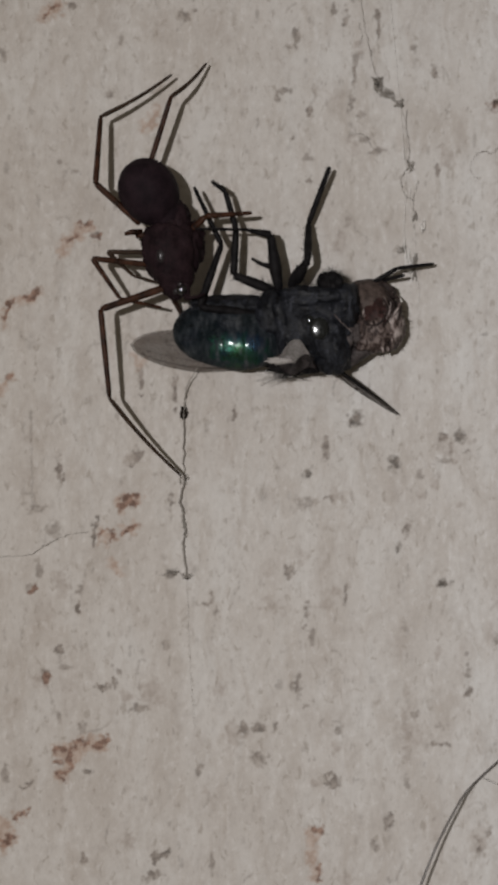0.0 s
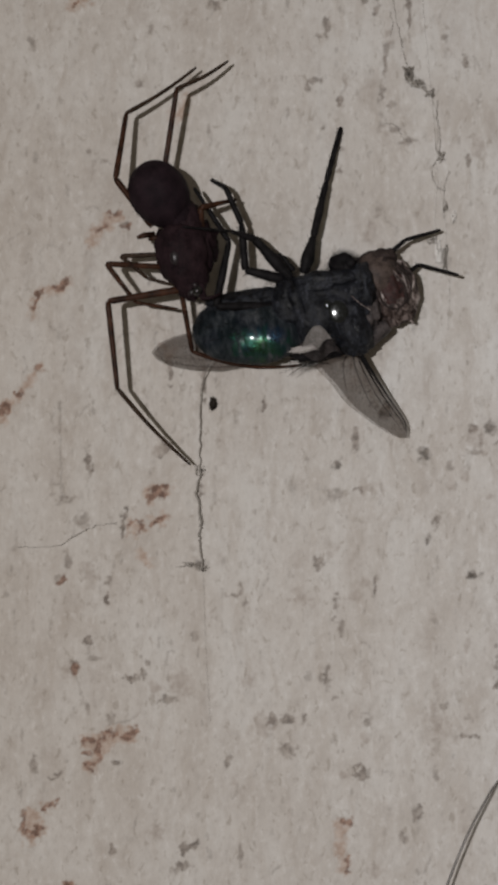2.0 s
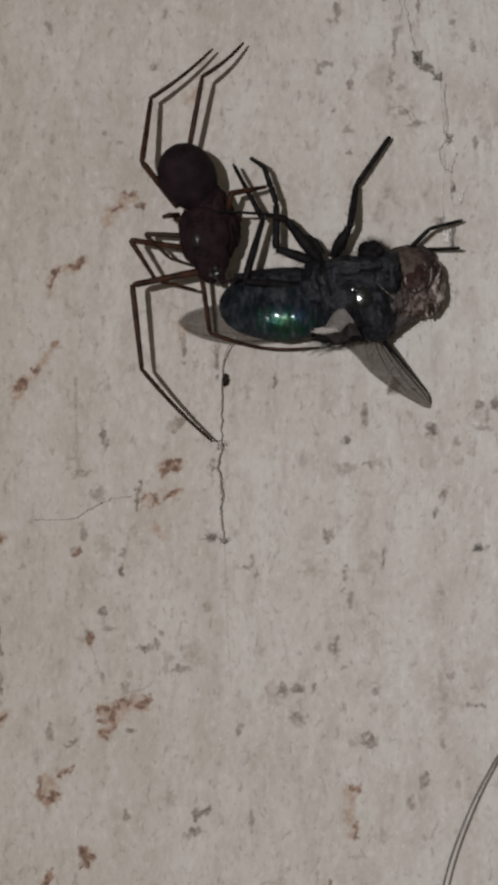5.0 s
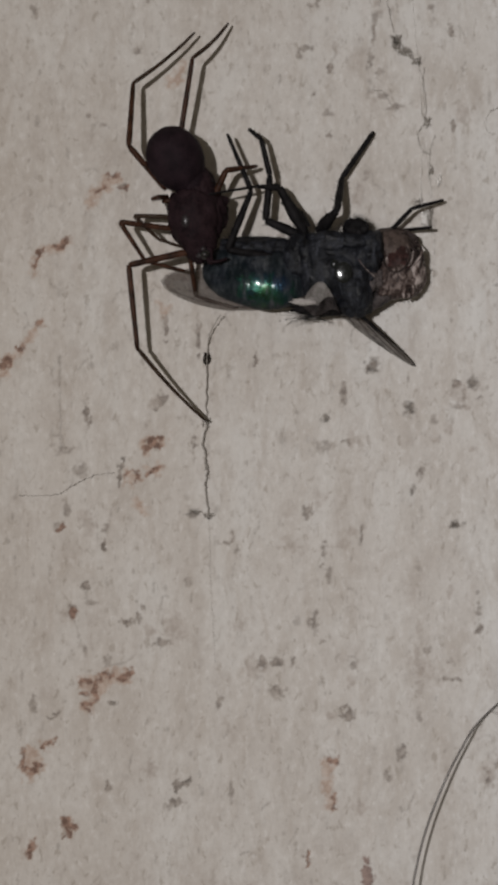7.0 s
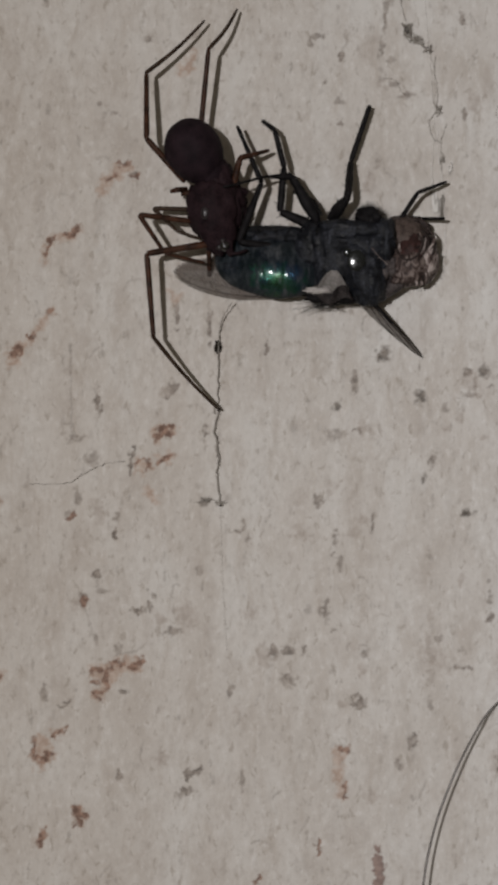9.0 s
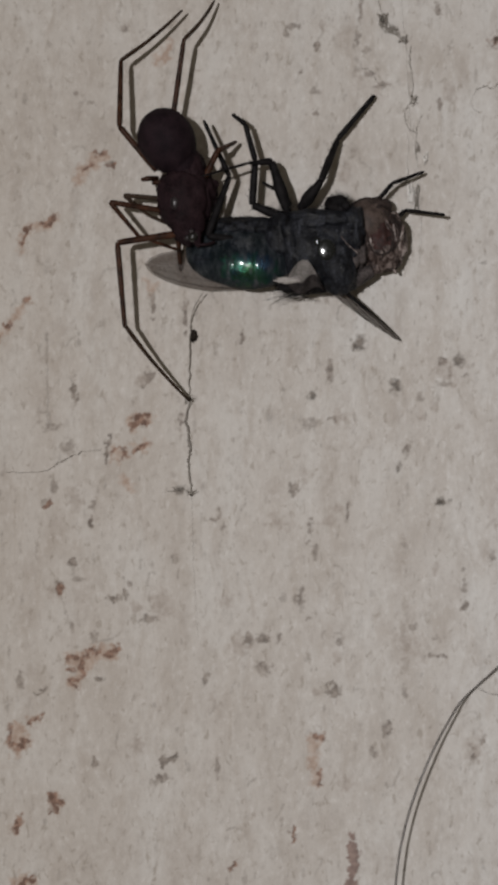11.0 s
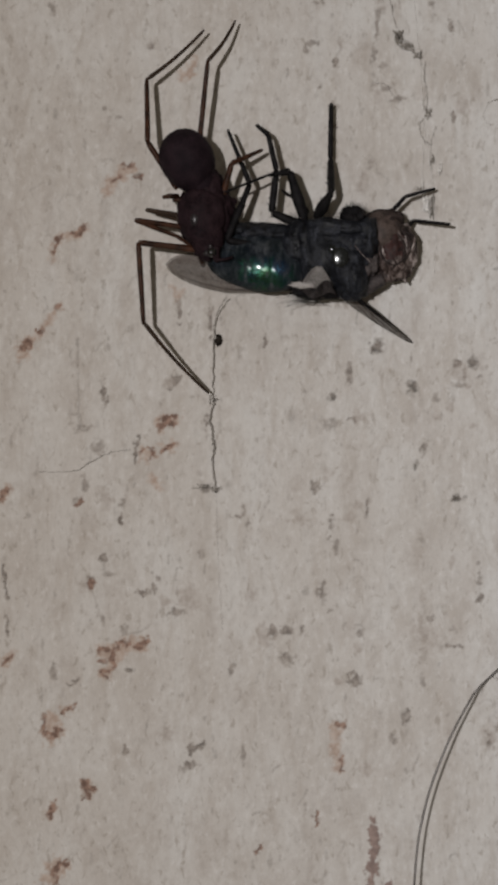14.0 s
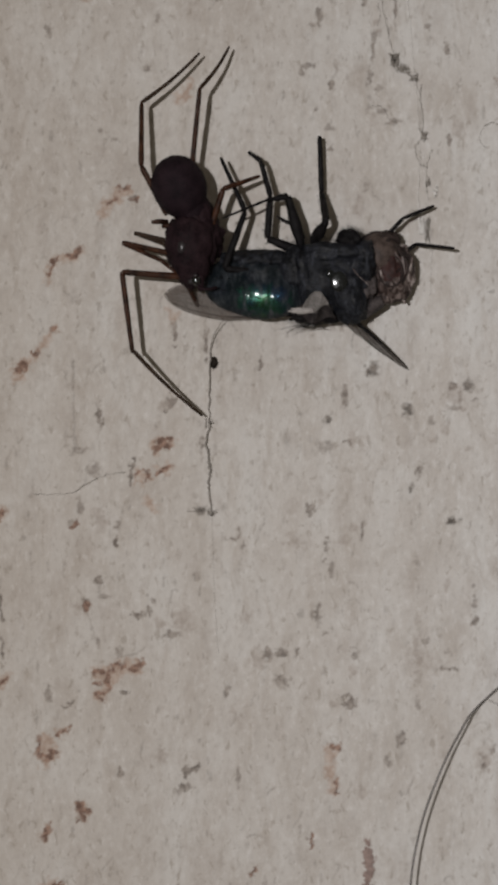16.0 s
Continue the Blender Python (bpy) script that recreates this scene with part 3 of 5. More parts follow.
    for u, v, ru, rv in SPECK_LOW + SPECK_RIGHT + SPECK_LEFT + SPECK_TOP:
        mark("fleck", u, v, ru * 1.4 + 0.02, rv * 1.4 + 0.02, rng.uniform(0.5, 0.95), 3.4, 1.0)
        mark("pale_stain", u, v, ru * 2.0, rv * 2.0, 0.22)
    # faint tan patches everywhere
    for _ in range(260):
        mark("pale_stain", rng.uniform(-13, 17), rng.uniform(-23, 20), rng.uniform(0.15, 0.6), rng.uniform(0.3, 1.1), rng.uniform(0.1, 0.35), 1.5, 0.6)
    # faint flecks scattered without order, most of them drawn out downwards
    for _ in range(420):
        r = 0.075 * math.exp(0.4 * rng.randn())
        mark("fleck", rng.uniform(-13, 17), rng.uniform(-23.5, 20), r, r * rng.uniform(0.8, 3.0), rng.uniform(0.08, 0.32), 2.0, 0.8)
    # wisps: thin short strokes, dark and pale, that run down with the brush
    for n in range(2600):
        r = 0.040 * math.exp(0.35 * rng.randn())
        mark("fleck" if n % 5 < 3 else "pale_fleck", rng.uniform(-13, 17), rng.uniform(-23.5, 20), r * rng.uniform(1, 1.8), r * rng.uniform(1.2, 6.0), rng.uniform(0.1, 0.42), 2.4, 1.0)
    fleck = masks["fleck"]
    # hair cracks and scratches
    for n in range(120):
        u, v, turn = rng.uniform(-13, 17), rng.uniform(-23.5, 20), rng.uniform(-0.9, 0.9) + 1.57
        deep, bend = rng.uniform(0.15, 0.5), rng.uniform(-0.5, 0.5)
        for _ in range(int(rng.uniform(4, 13))):
            i0, i1 = np.searchsorted(xs, (u - 0.25, u + 0.25))
            k0, k1 = np.searchsorted(zs, (v - 0.25, v + 0.25))
            d = np.hypot(x[k0:k1, i0:i1] - u, z[k0:k1, i0:i1] - v)
            fleck[k0:k1, i0:i1] = np.maximum(fleck[k0:k1, i0:i1], np.clip(1.5 - d / 0.05, 0, 1) * deep * rng.uniform(0.4, 1))
            u, v, turn = u + 0.08 * math.cos(turn), v + 0.08 * math.sin(turn), turn + bend * 0.4 + 0.3 * rng.randn()
    height -= 0.03 * fleck - 0.02 * masks["pale_fleck"] + 0.05 * masks["soot"] + 0.03 * masks["rust"] - 0.04 * masks["smear"]
    nz, nx = x.shape
    verts = np.stack([x, 0.11 - height, z], -1).reshape(-1, 3) * MM
    i = np.arange(nz * nx).reshape(nz, nx)
    quads = np.stack([i[:-1, :-1], i[:-1, 1:], i[1:, 1:], i[1:, :-1]], -1).reshape(-1, 4)
    # the body of the wall behind the sheet
    lo_x, hi_x, lo_z, hi_z = xs[0] * MM, xs[-1] * MM, zs[0] * MM, zs[-1] * MM
    box = np.array([(X, Y, Z) for Y in (0.0005, 0.2) for X, Z in ((lo_x, lo_z), (hi_x, lo_z), (hi_x, hi_z), (lo_x, hi_z))])
    n = len(verts)
    sides = np.array([(0, 1, 2, 3), (5, 4, 7, 6), (4, 5, 1, 0), (5, 6, 2, 1), (6, 7, 3, 2), (7, 4, 0, 3)]) + n
    verts, quads = np.r_[verts, box], np.r_[quads, sides]
    me = bpy.data.meshes.new("wall_north")
    me.vertices.add(len(verts))
    me.vertices.foreach_set("co", verts.ravel())
    me.loops.add(quads.size)
    me.loops.foreach_set("vertex_index", quads.ravel())
    me.polygons.add(len(quads))
    me.polygons.foreach_set("loop_start", np.arange(len(quads)) * 4)
    me.polygons.foreach_set("use_smooth", np.ones(len(quads), bool))
    for name, mask in masks.items():
        a = me.attributes.new(name, "FLOAT", "POINT")
        a.data.foreach_set("value", np.r_[mask.ravel(), np.zeros(8)])
    me.update(calc_edges=True)
    me.materials.append(WALL)
    return tagged(new("wall_north", me), "rough off-white limewashed wall with rust-brown stains and dark flecks", "wall", kind="structure")


build_wall()

# ---- moments at which the animals' places are given ----
TIMES = [0, 0.5, 1, 1.5, 2, 2.5, 3, 5.5, 6, 6.5, 7, 7.5, 8, 10.5, 11, 11.5, 12, 12.5, 13, 13.5, 14, 14.5, 15, 15.5, 16]


def pairs(flat):
    return [(flat[2 * i], flat[2 * i + 1]) for i in range(len(flat) // 2)]


# the fly's and the spider's bodies: across, up (millimetres on the wall), turn in degrees
FLY = [(2.26, 4.28, 0.0), (2.30, 4.28, 0.4), (2.13, 4.33, 1.6), (1.78, 4.55, 8.1), (1.82, 4.53, 7.9), (1.84, 4.47, 7.0), (1.78, 4.52, 7.0), (2.46, 4.26, 2.5), (2.14, 4.35, 4.4), (2.17, 4.34, 3.8), (2.47, 4.50, -2.1), (2.45, 4.40, -1.4), (2.57, 4.50, -1.5), (2.38, 4.47, -1.3), (2.34, 4.49, -0.2), (2.21, 4.53, 0.4), (2.17, 4.51, -0.3), (2.21, 4.58, -1.3), (2.09, 4.54, -1.2), (2.10, 4.55, -1.8), (2.11, 4.48, -2.9), (2.09, 4.48, -2.3), (2.16, 4.45, -1.2), (2.20, 4.42, 0.0), (2.21, 4.44, -0.4)]
SPIDER_BODY = [(-3.46, 7.74, 0.0), (-3.43, 7.7, 0.0), (-3.67, 7.59, 0.0), (-4.2, 7.3, 3.5), (-4.11, 7.32, 3.0), (-4.12, 7.22, 2.5), (-4.39, 7.2, 2.0), (-3.63, 7.23, -2.0), (-3.78, 7.11, -1.7), (-3.72, 7.14, -1.3), (-3.46, 7.2, -1.0), (-3.38, 7.14, -0.5), (-3.16, 7.08, 0.0), (-3.26, 7.02, -2.0), (-3.34, 7.02, -3.0), (-3.48, 6.99, -4.5), (-3.51, 6.88, -6.0), (-3.56, 6.82, -7.0), (-3.69, 6.79, -6.0), (-3.64, 6.76, -5.0), (-3.58, 6.74, -3.5), (-3.73, 6.72, -5.0), (-3.7, 6.53, -6.5), (-3.8, 6.62, -7.3), (-3.86, 6.58, -8.0)]
# joints of limbs: across, up, at the moments above
KNEE_HIND = pairs([-5.48, 12.22, -5.49, 12.20, -5.57, 12.08, -5.70, 11.94, -5.64, 11.97, -5.66, 11.95, -5.72, 11.94, -5.30, 11.83, -5.42, 11.86, -5.42, 11.85, -5.30, 11.80, -5.28, 11.80, -5.17, 11.72, -5.28, 11.80, -5.28, 11.81, -5.30, 11.78, -5.25, 11.73, -5.24, 11.70, -5.32, 11.64, -5.31, 11.71, -5.34, 11.68, -5.40, 11.70, -5.25, 11.61, -5.36, 11.69, -5.38, 11.67])
KNEE_REAR = pairs([-2.84, 12.97, -2.80, 12.95, -3.04, 12.77, -3.91, 12.90, -3.76, 12.91, -3.75, 12.82, -3.89, 12.82, -3.29, 12.69, -3.40, 12.64, -3.28, 12.75, -3.00, 12.79, -2.89, 12.76, -2.78, 12.73, -2.76, 12.68, -2.83, 12.64, -2.90, 12.59, -2.92, 12.51, -2.93, 12.57, -2.96, 12.46, -2.99, 12.43, -2.86, 12.45, -2.96, 12.41, -2.89, 12.24, -3.11, 12.19, -3.02, 12.26])
KNEE_LOW = pairs([-5.19, 1.66, -5.15, 1.66, -5.40, 1.59, -6.14, 1.62, -6.01, 1.71, -6.00, 1.67, -6.25, 1.61, -5.50, 1.56, -5.50, 1.49, -5.48, 1.58, -5.13, 1.50, -5.11, 1.46, -4.96, 1.54, -5.08, 1.53, -5.11, 1.50, -5.18, 1.49, -5.20, 1.51, -5.31, 1.62, -5.50, 1.66, -5.59, 1.81, -5.50, 1.81, -5.52, 1.67, -5.63, 1.76, -5.70, 1.56, -5.78, 1.64])
KNEE_FORE = pairs([-5.49, 4.97, -5.48, 5.00, -5.80, 4.86, -6.51, 4.85, -6.33, 4.93, -6.33, 4.89, -6.61, 4.83, -5.83, 4.73, -5.83, 4.72, -5.81, 4.71, -5.45, 4.70, -5.38, 4.69, -5.16, 4.69, -5.36, 4.73, -5.38, 4.68, -5.54, 4.67, -5.52, 4.68, -5.56, 4.83, -5.84, 4.85, -5.79, 4.95, -5.68, 5.02, -5.83, 4.83, -5.80, 4.88, -6.13, 4.68, -6.17, 4.76])
FOOT = pairs([-2.49, -1.25, -2.51, -1.25, -2.60, -1.31, -3.08, -1.29, -3.11, -1.31, -3.07, -1.32, -3.29, -1.11, -2.60, -1.33, -2.65, -1.25, -2.74, -1.33, -2.49, -1.23, -2.55, -1.21, -2.46, -1.11, -2.62, -1.17, -2.69, -1.24, -2.62, -1.24, -2.63, -1.23, -2.73, -1.09, -2.71, -1.14, -2.69, -1.13, -2.76, -1.07, -2.66, -1.11, -2.81, -1.11, -2.78, -1.16, -2.73, -1.17])
HOOK_KNEE = pairs([-2.49, 4.89, -2.51, 4.87, -2.82, 4.18, -4.67, 3.23, -3.24, 3.12, -3.25, 3.11, -4.01, 2.93, -2.93, 2.94, -3.36, 3.30, -3.26, 3.36, -2.92, 3.67, -2.87, 3.65, -2.73, 3.91, -3.02, 3.94, -3.00, 3.78, -3.15, 3.91, -3.14, 4.04, -3.07, 4.21, -3.23, 4.01, -3.29, 4.08, -3.07, 4.18, -3.25, 3.76, -3.30, 3.96, -3.21, 3.42, -3.13, 3.50])
HOOK_TIP = pairs([1.67, 4.40, 1.64, 4.39, 1.33, 3.71, -0.27, 1.63, 0.91, 2.64, 0.89, 2.63, -0.19, 2.18, 1.34, 2.46, 0.94, 2.83, 1.05, 2.88, 1.40, 3.19, 1.45, 3.17, 1.58, 3.44, 1.30, 3.46, 1.33, 3.30, 1.28, 3.43, 1.36, 3.55, 1.45, 3.70, 1.28, 3.49, 1.22, 3.56, 1.44, 3.66, 1.26, 3.24, 1.22, 3.44, 1.31, 2.90, 1.39, 2.99])
FORE_TIP = pairs([-2.66, -1.14, -2.69, -1.14, -2.78, -1.20, -3.25, -1.17, -3.29, -1.20, -3.25, -1.21, -3.47, -1.00, -2.79, -1.22, -2.83, -1.14, -2.92, -1.22, -2.68, -1.12, -2.74, -1.10, -2.65, -1.01, -2.81, -1.07, -2.87, -1.14, -2.80, -1.14, -2.81, -1.13, -2.91, -0.99, -2.89, -1.03, -2.88, -1.02, -2.96, -0.97, -2.86, -1.00, -3.00, -1.01, -2.97, -1.05, -2.93, -1.06])
SIDE_KNEE = pairs([-1.54, 8.46, -1.53, 8.43, -2.05, 8.24, -2.80, 8.35, -2.88, 8.43, -2.80, 8.43, -3.21, 8.26, -2.09, 8.21, -2.18, 8.32, -2.26, 8.23, -1.69, 8.40, -1.87, 8.08, -1.63, 8.28, -1.58, 8.39, -1.51, 8.27, -1.77, 8.34, -1.46, 8.37, -1.61, 8.39, -1.81, 8.42, -1.92, 8.19, -1.90, 8.24, -2.07, 8.33, -2.00, 8.14, -1.80, 8.07, -2.07, 8.15])
SIDE_TIP = pairs([0.17, 8.61, 0.08, 8.66, -0.30, 8.54, -1.64, 8.73, -1.56, 8.84, -1.33, 8.75, -1.78, 8.71, -0.74, 8.57, -0.94, 8.57, -0.84, 8.60, -0.49, 8.70, -0.49, 8.74, -0.38, 8.82, -0.55, 8.76, -0.79, 8.81, -0.66, 8.88, -0.56, 8.98, -0.70, 8.95, -0.67, 8.91, -0.82, 8.91, -0.64, 8.92, -0.62, 8.94, -0.39, 8.82, -0.54, 8.72, -0.58, 8.75])
HIND_KNEE = pairs([0.08, 4.07, 0.02, 3.91, 0.19, 4.07, 0.81, 4.74, 0.75, 5.02, 0.61, 5.04, -0.18, 4.27, 0.55, 4.43, 0.25, 3.84, 0.16, 3.80, 0.26, 3.81, 1.18, 4.67, 0.26, 4.02, 0.14, 4.06, 0.88, 4.48, 0.25, 4.17, 0.56, 4.63, 0.38, 4.52, 0.22, 4.41, 0.09, 4.51, -0.14, 4.15, 0.32, 4.86, 0.26, 4.45, -0.20, 3.82, -0.25, 3.77])
HIND_TIP = pairs([0.82, 6.01, 0.54, 6.02, 1.12, 5.98, 1.87, 6.54, 1.56, 6.92, 1.35, 7.00, 1.11, 5.96, 1.95, 6.25, 0.89, 5.90, 0.74, 5.93, 1.41, 5.64, 2.31, 6.61, 1.09, 6.08, 0.76, 6.24, 2.27, 6.17, 0.94, 6.18, 1.48, 6.74, 1.05, 6.71, 0.45, 6.68, 0.19, 6.80, -0.22, 6.44, 0.45, 7.13, 0.60, 6.73, -0.26, 6.09, -0.35, 6.04])
FRONT_TIP = pairs([4.83, 2.50, 4.75, 2.67, 5.15, 2.52, 4.79, 2.40, 4.76, 2.56, 4.85, 2.63, 4.91, 2.70, 4.45, 2.84, 4.50, 2.88, 4.44, 2.96, 4.30, 3.08, 4.24, 3.04, 4.14, 3.15, 3.84, 3.32, 4.29, 3.19, 4.35, 3.12, 4.45, 3.04, 4.39, 3.19, 4.31, 3.16, 4.32, 3.07, 4.23, 3.12, 4.33, 3.10, 4.34, 3.20, 4.34, 3.11, 4.39, 3.21])
LOW_TIP = pairs([3.66, 2.00, 3.65, 1.96, 5.29, 1.48, 5.76, 0.45, 5.13, 0.72, 5.08, 0.86, 5.40, 0.42, 4.12, 1.83, 5.07, 1.17, 5.10, 1.29, 3.83, 1.92, 3.70, 1.88, 3.77, 1.79, 4.14, 1.73, 5.07, 1.42, 5.04, 1.29, 5.18, 1.30, 5.42, 1.21, 5.19, 1.32, 5.12, 1.40, 4.87, 1.60, 4.97, 1.65, 5.19, 1.40, 5.19, 1.36, 5.18, 1.40])
WING_TIP = pairs([3.28, -3.11, 3.32, -3.08, 2.98, -3.38, 2.96, -4.77, 2.66, -4.89, 2.80, -4.73, 2.93, -4.76, 2.97, -3.83, 2.98, -3.87, 3.11, -3.82, 3.32, -3.36, 3.12, -3.51, 3.03, -3.50, 3.25, -3.46, 3.31, -3.37, 3.27, -3.55, 3.38, -3.45, 3.30, -3.42, 3.38, -3.46, 3.38, -3.42, 3.48, -3.16, 3.50, -3.18, 3.28, -3.38, 3.22, -3.38, 3.22, -3.38])
SINK = [0.00, 0.00, 0.00, 0.00, 0.00, 0.00, 0.00, 0.00, 0.10, 0.20, 0.30, 0.38, 0.45, 0.80, 0.87, 0.93, 1.00, 0.99, 0.97, 0.96, 0.95, 0.94, 0.93, 0.91, 0.90]
KNEE_OUT = [31.00, 32.75, 34.50, 36.25, 38.00, 38.00, 38.00, 44.00, 44.00, 44.00, 40.67, 37.33, 34.00, 30.00, 28.00, 33.33, 38.67, 44.00, 42.67, 41.33, 40.00, 40.00, 40.00, 40.00, 40.00]
THIGH_TILT = [0.00, 1.50, 3.00, 26.00, 27.33, 28.67, 30.00, 28.00, 25.00, 22.00, 24.00, 24.00, 24.00, 16.00, 10.00, 8.33, 6.67, 5.00, 8.00, 10.00, 12.00, 13.00, 14.00, 11.00, 8.00]
# how far the waving leg's tip leans to the wall (1) or out from it (-1)
LEAN = [-0.5, -0.5, -0.2, 0.6, 0.6, 0.6, -0.5, 0.5, -0.5, -0.5, 0.5, 0.5, -0.3, -0.3, 0.3, -0.4, 0.6, 0.4, -0.3, -0.2, 0.0, 0.4, 0.2, -0.5, -0.5]
# how far the head is tucked in, the upper wing spread, and the folded legs drawn in
TUCKED = [1.00, 1.00, 0.30, 0.00, 0.00, 0.00, 0.00, 1.00, 0.10, 0.10, 1.00, 1.00, 1.00, 0.90, 0.15, 0.14, 0.14, 0.14, 0.13, 0.12, 0.12, 0.11, 0.11, 0.11, 0.10]
SPREAD = [0.05, 0.08, 0.12, 0.9, 1.0, 1.0, 1.0, 0.44, 0.4, 0.3, 0.18, 0.16, 0.14, 0.12, 0.12, 0.12, 0.12, 0.12, 0.12, 0.12, 0.12, 0.12, 0.12, 0.12, 0.12]
DRAWN_IN = [0.0] * 13 + [0.1, 0.25, 0.5, 0.75] + [1.0] * 8
FLY_HIGH, SPIDER_HIGH = 1.5, 2.15


def on_body(row, u, v):
    """A place on the wall's plan, in the space of a body (millimetres)."""
    bu, bv, turn = row
    c, s = math.cos(radians(turn)), math.sin(radians(turn))
    return (c * (u - bu) + s * (v - bv), -s * (u - bu) + c * (v - bv))


def reach(base, place, length, out):
    """The end of a segment of fixed length from base towards a place (x, z) of the plan; what the plan lacks goes out (-1) or in (1)."""
    dx, dz = place[0] - base[0], place[1] - base[2]
    flat = math.hypot(dx, dz)
    flat_l = min(flat, length * 0.995)
    k = flat_l / max(flat, 1e-6)
    return (base[0] + dx * k, base[1] + out * math.sqrt(max(0.0, length**2 - flat_l**2)), base[2] + dz * k)


def elbow(a, c, la, lc, side, out=0.0):
    """The joint between two segments from a to c, bent to one side in the plan; out degrees of the bend go towards the viewer."""
    a, c = Vector(a), Vector(c)
    d2 = max(abs(la - lc) * 1.01, min((c - a).length, (la + lc) * 0.999))
    x = (la * la - lc * lc + d2 * d2) / (2 * d2)
    h = math.sqrt(max(0.0, la * la - x * x))
    way = (c - a).normalized()
    across = way.cross(Vector((0, 1, 0))).normalized() * side
    front = way.cross(across) * (1 if way.cross(across).y < 0 else -1)
    return tuple(a + way * x + (across * math.cos(radians(out)) + front * math.sin(radians(out))) * h)


KEYED = []  # (part, rows)


def limb(parent, name, joints_by_time, lengths, radii, materials, rng, swell=None, spines=0, label="", bow=0.0):
    """A jointed limb: one part a segment; joints_by_time holds, moment by moment, the joints in the parent's space (millimetres)."""
    for k, length in enumerate(lengths):
        ob = part(name[k], limb_mesh(length * MM, radii[k] * MM, radii[k + 1] * MM, (swell[k] if swell else 0) * MM, bow * MM if k == len(lengths) - 1 else 0.0), materials[k], parent, label if k == 0 else "")
        if spines:
            tagged(part("bristle", limb_hairs(length * MM, radii[k] * MM, radii[k + 1] * MM, spines, rng), BRISTLE, ob), kind="stuff")
        poses = []
        for j in joints_by_time:
            a, b = Vector(j[k]), Vector(j[k + 1])
            if k == 0:  # the first joint lies hidden in the body
                a = b - (b - a).normalized() * length
            poses.append(span(a * MM, b * MM))
        ob.matrix_basis = poses[0]
        if len(poses) > 1:
            KEYED.append((ob, list(zip(TIMES, poses))))


def pt(x, y, depth=0.0):
    """A point of the fly's drawing in its own space, millimetres; depth towards the viewer."""
    return ((x - 545) * U, -depth, (582 - y) * U)


def ps(x, y, depth=0.0):
    """The same for the spider's drawing."""
    return ((x - 275) * U, -depth, (420 - y) * U)


def mm(p):
    return tuple(c * MM for c in p)


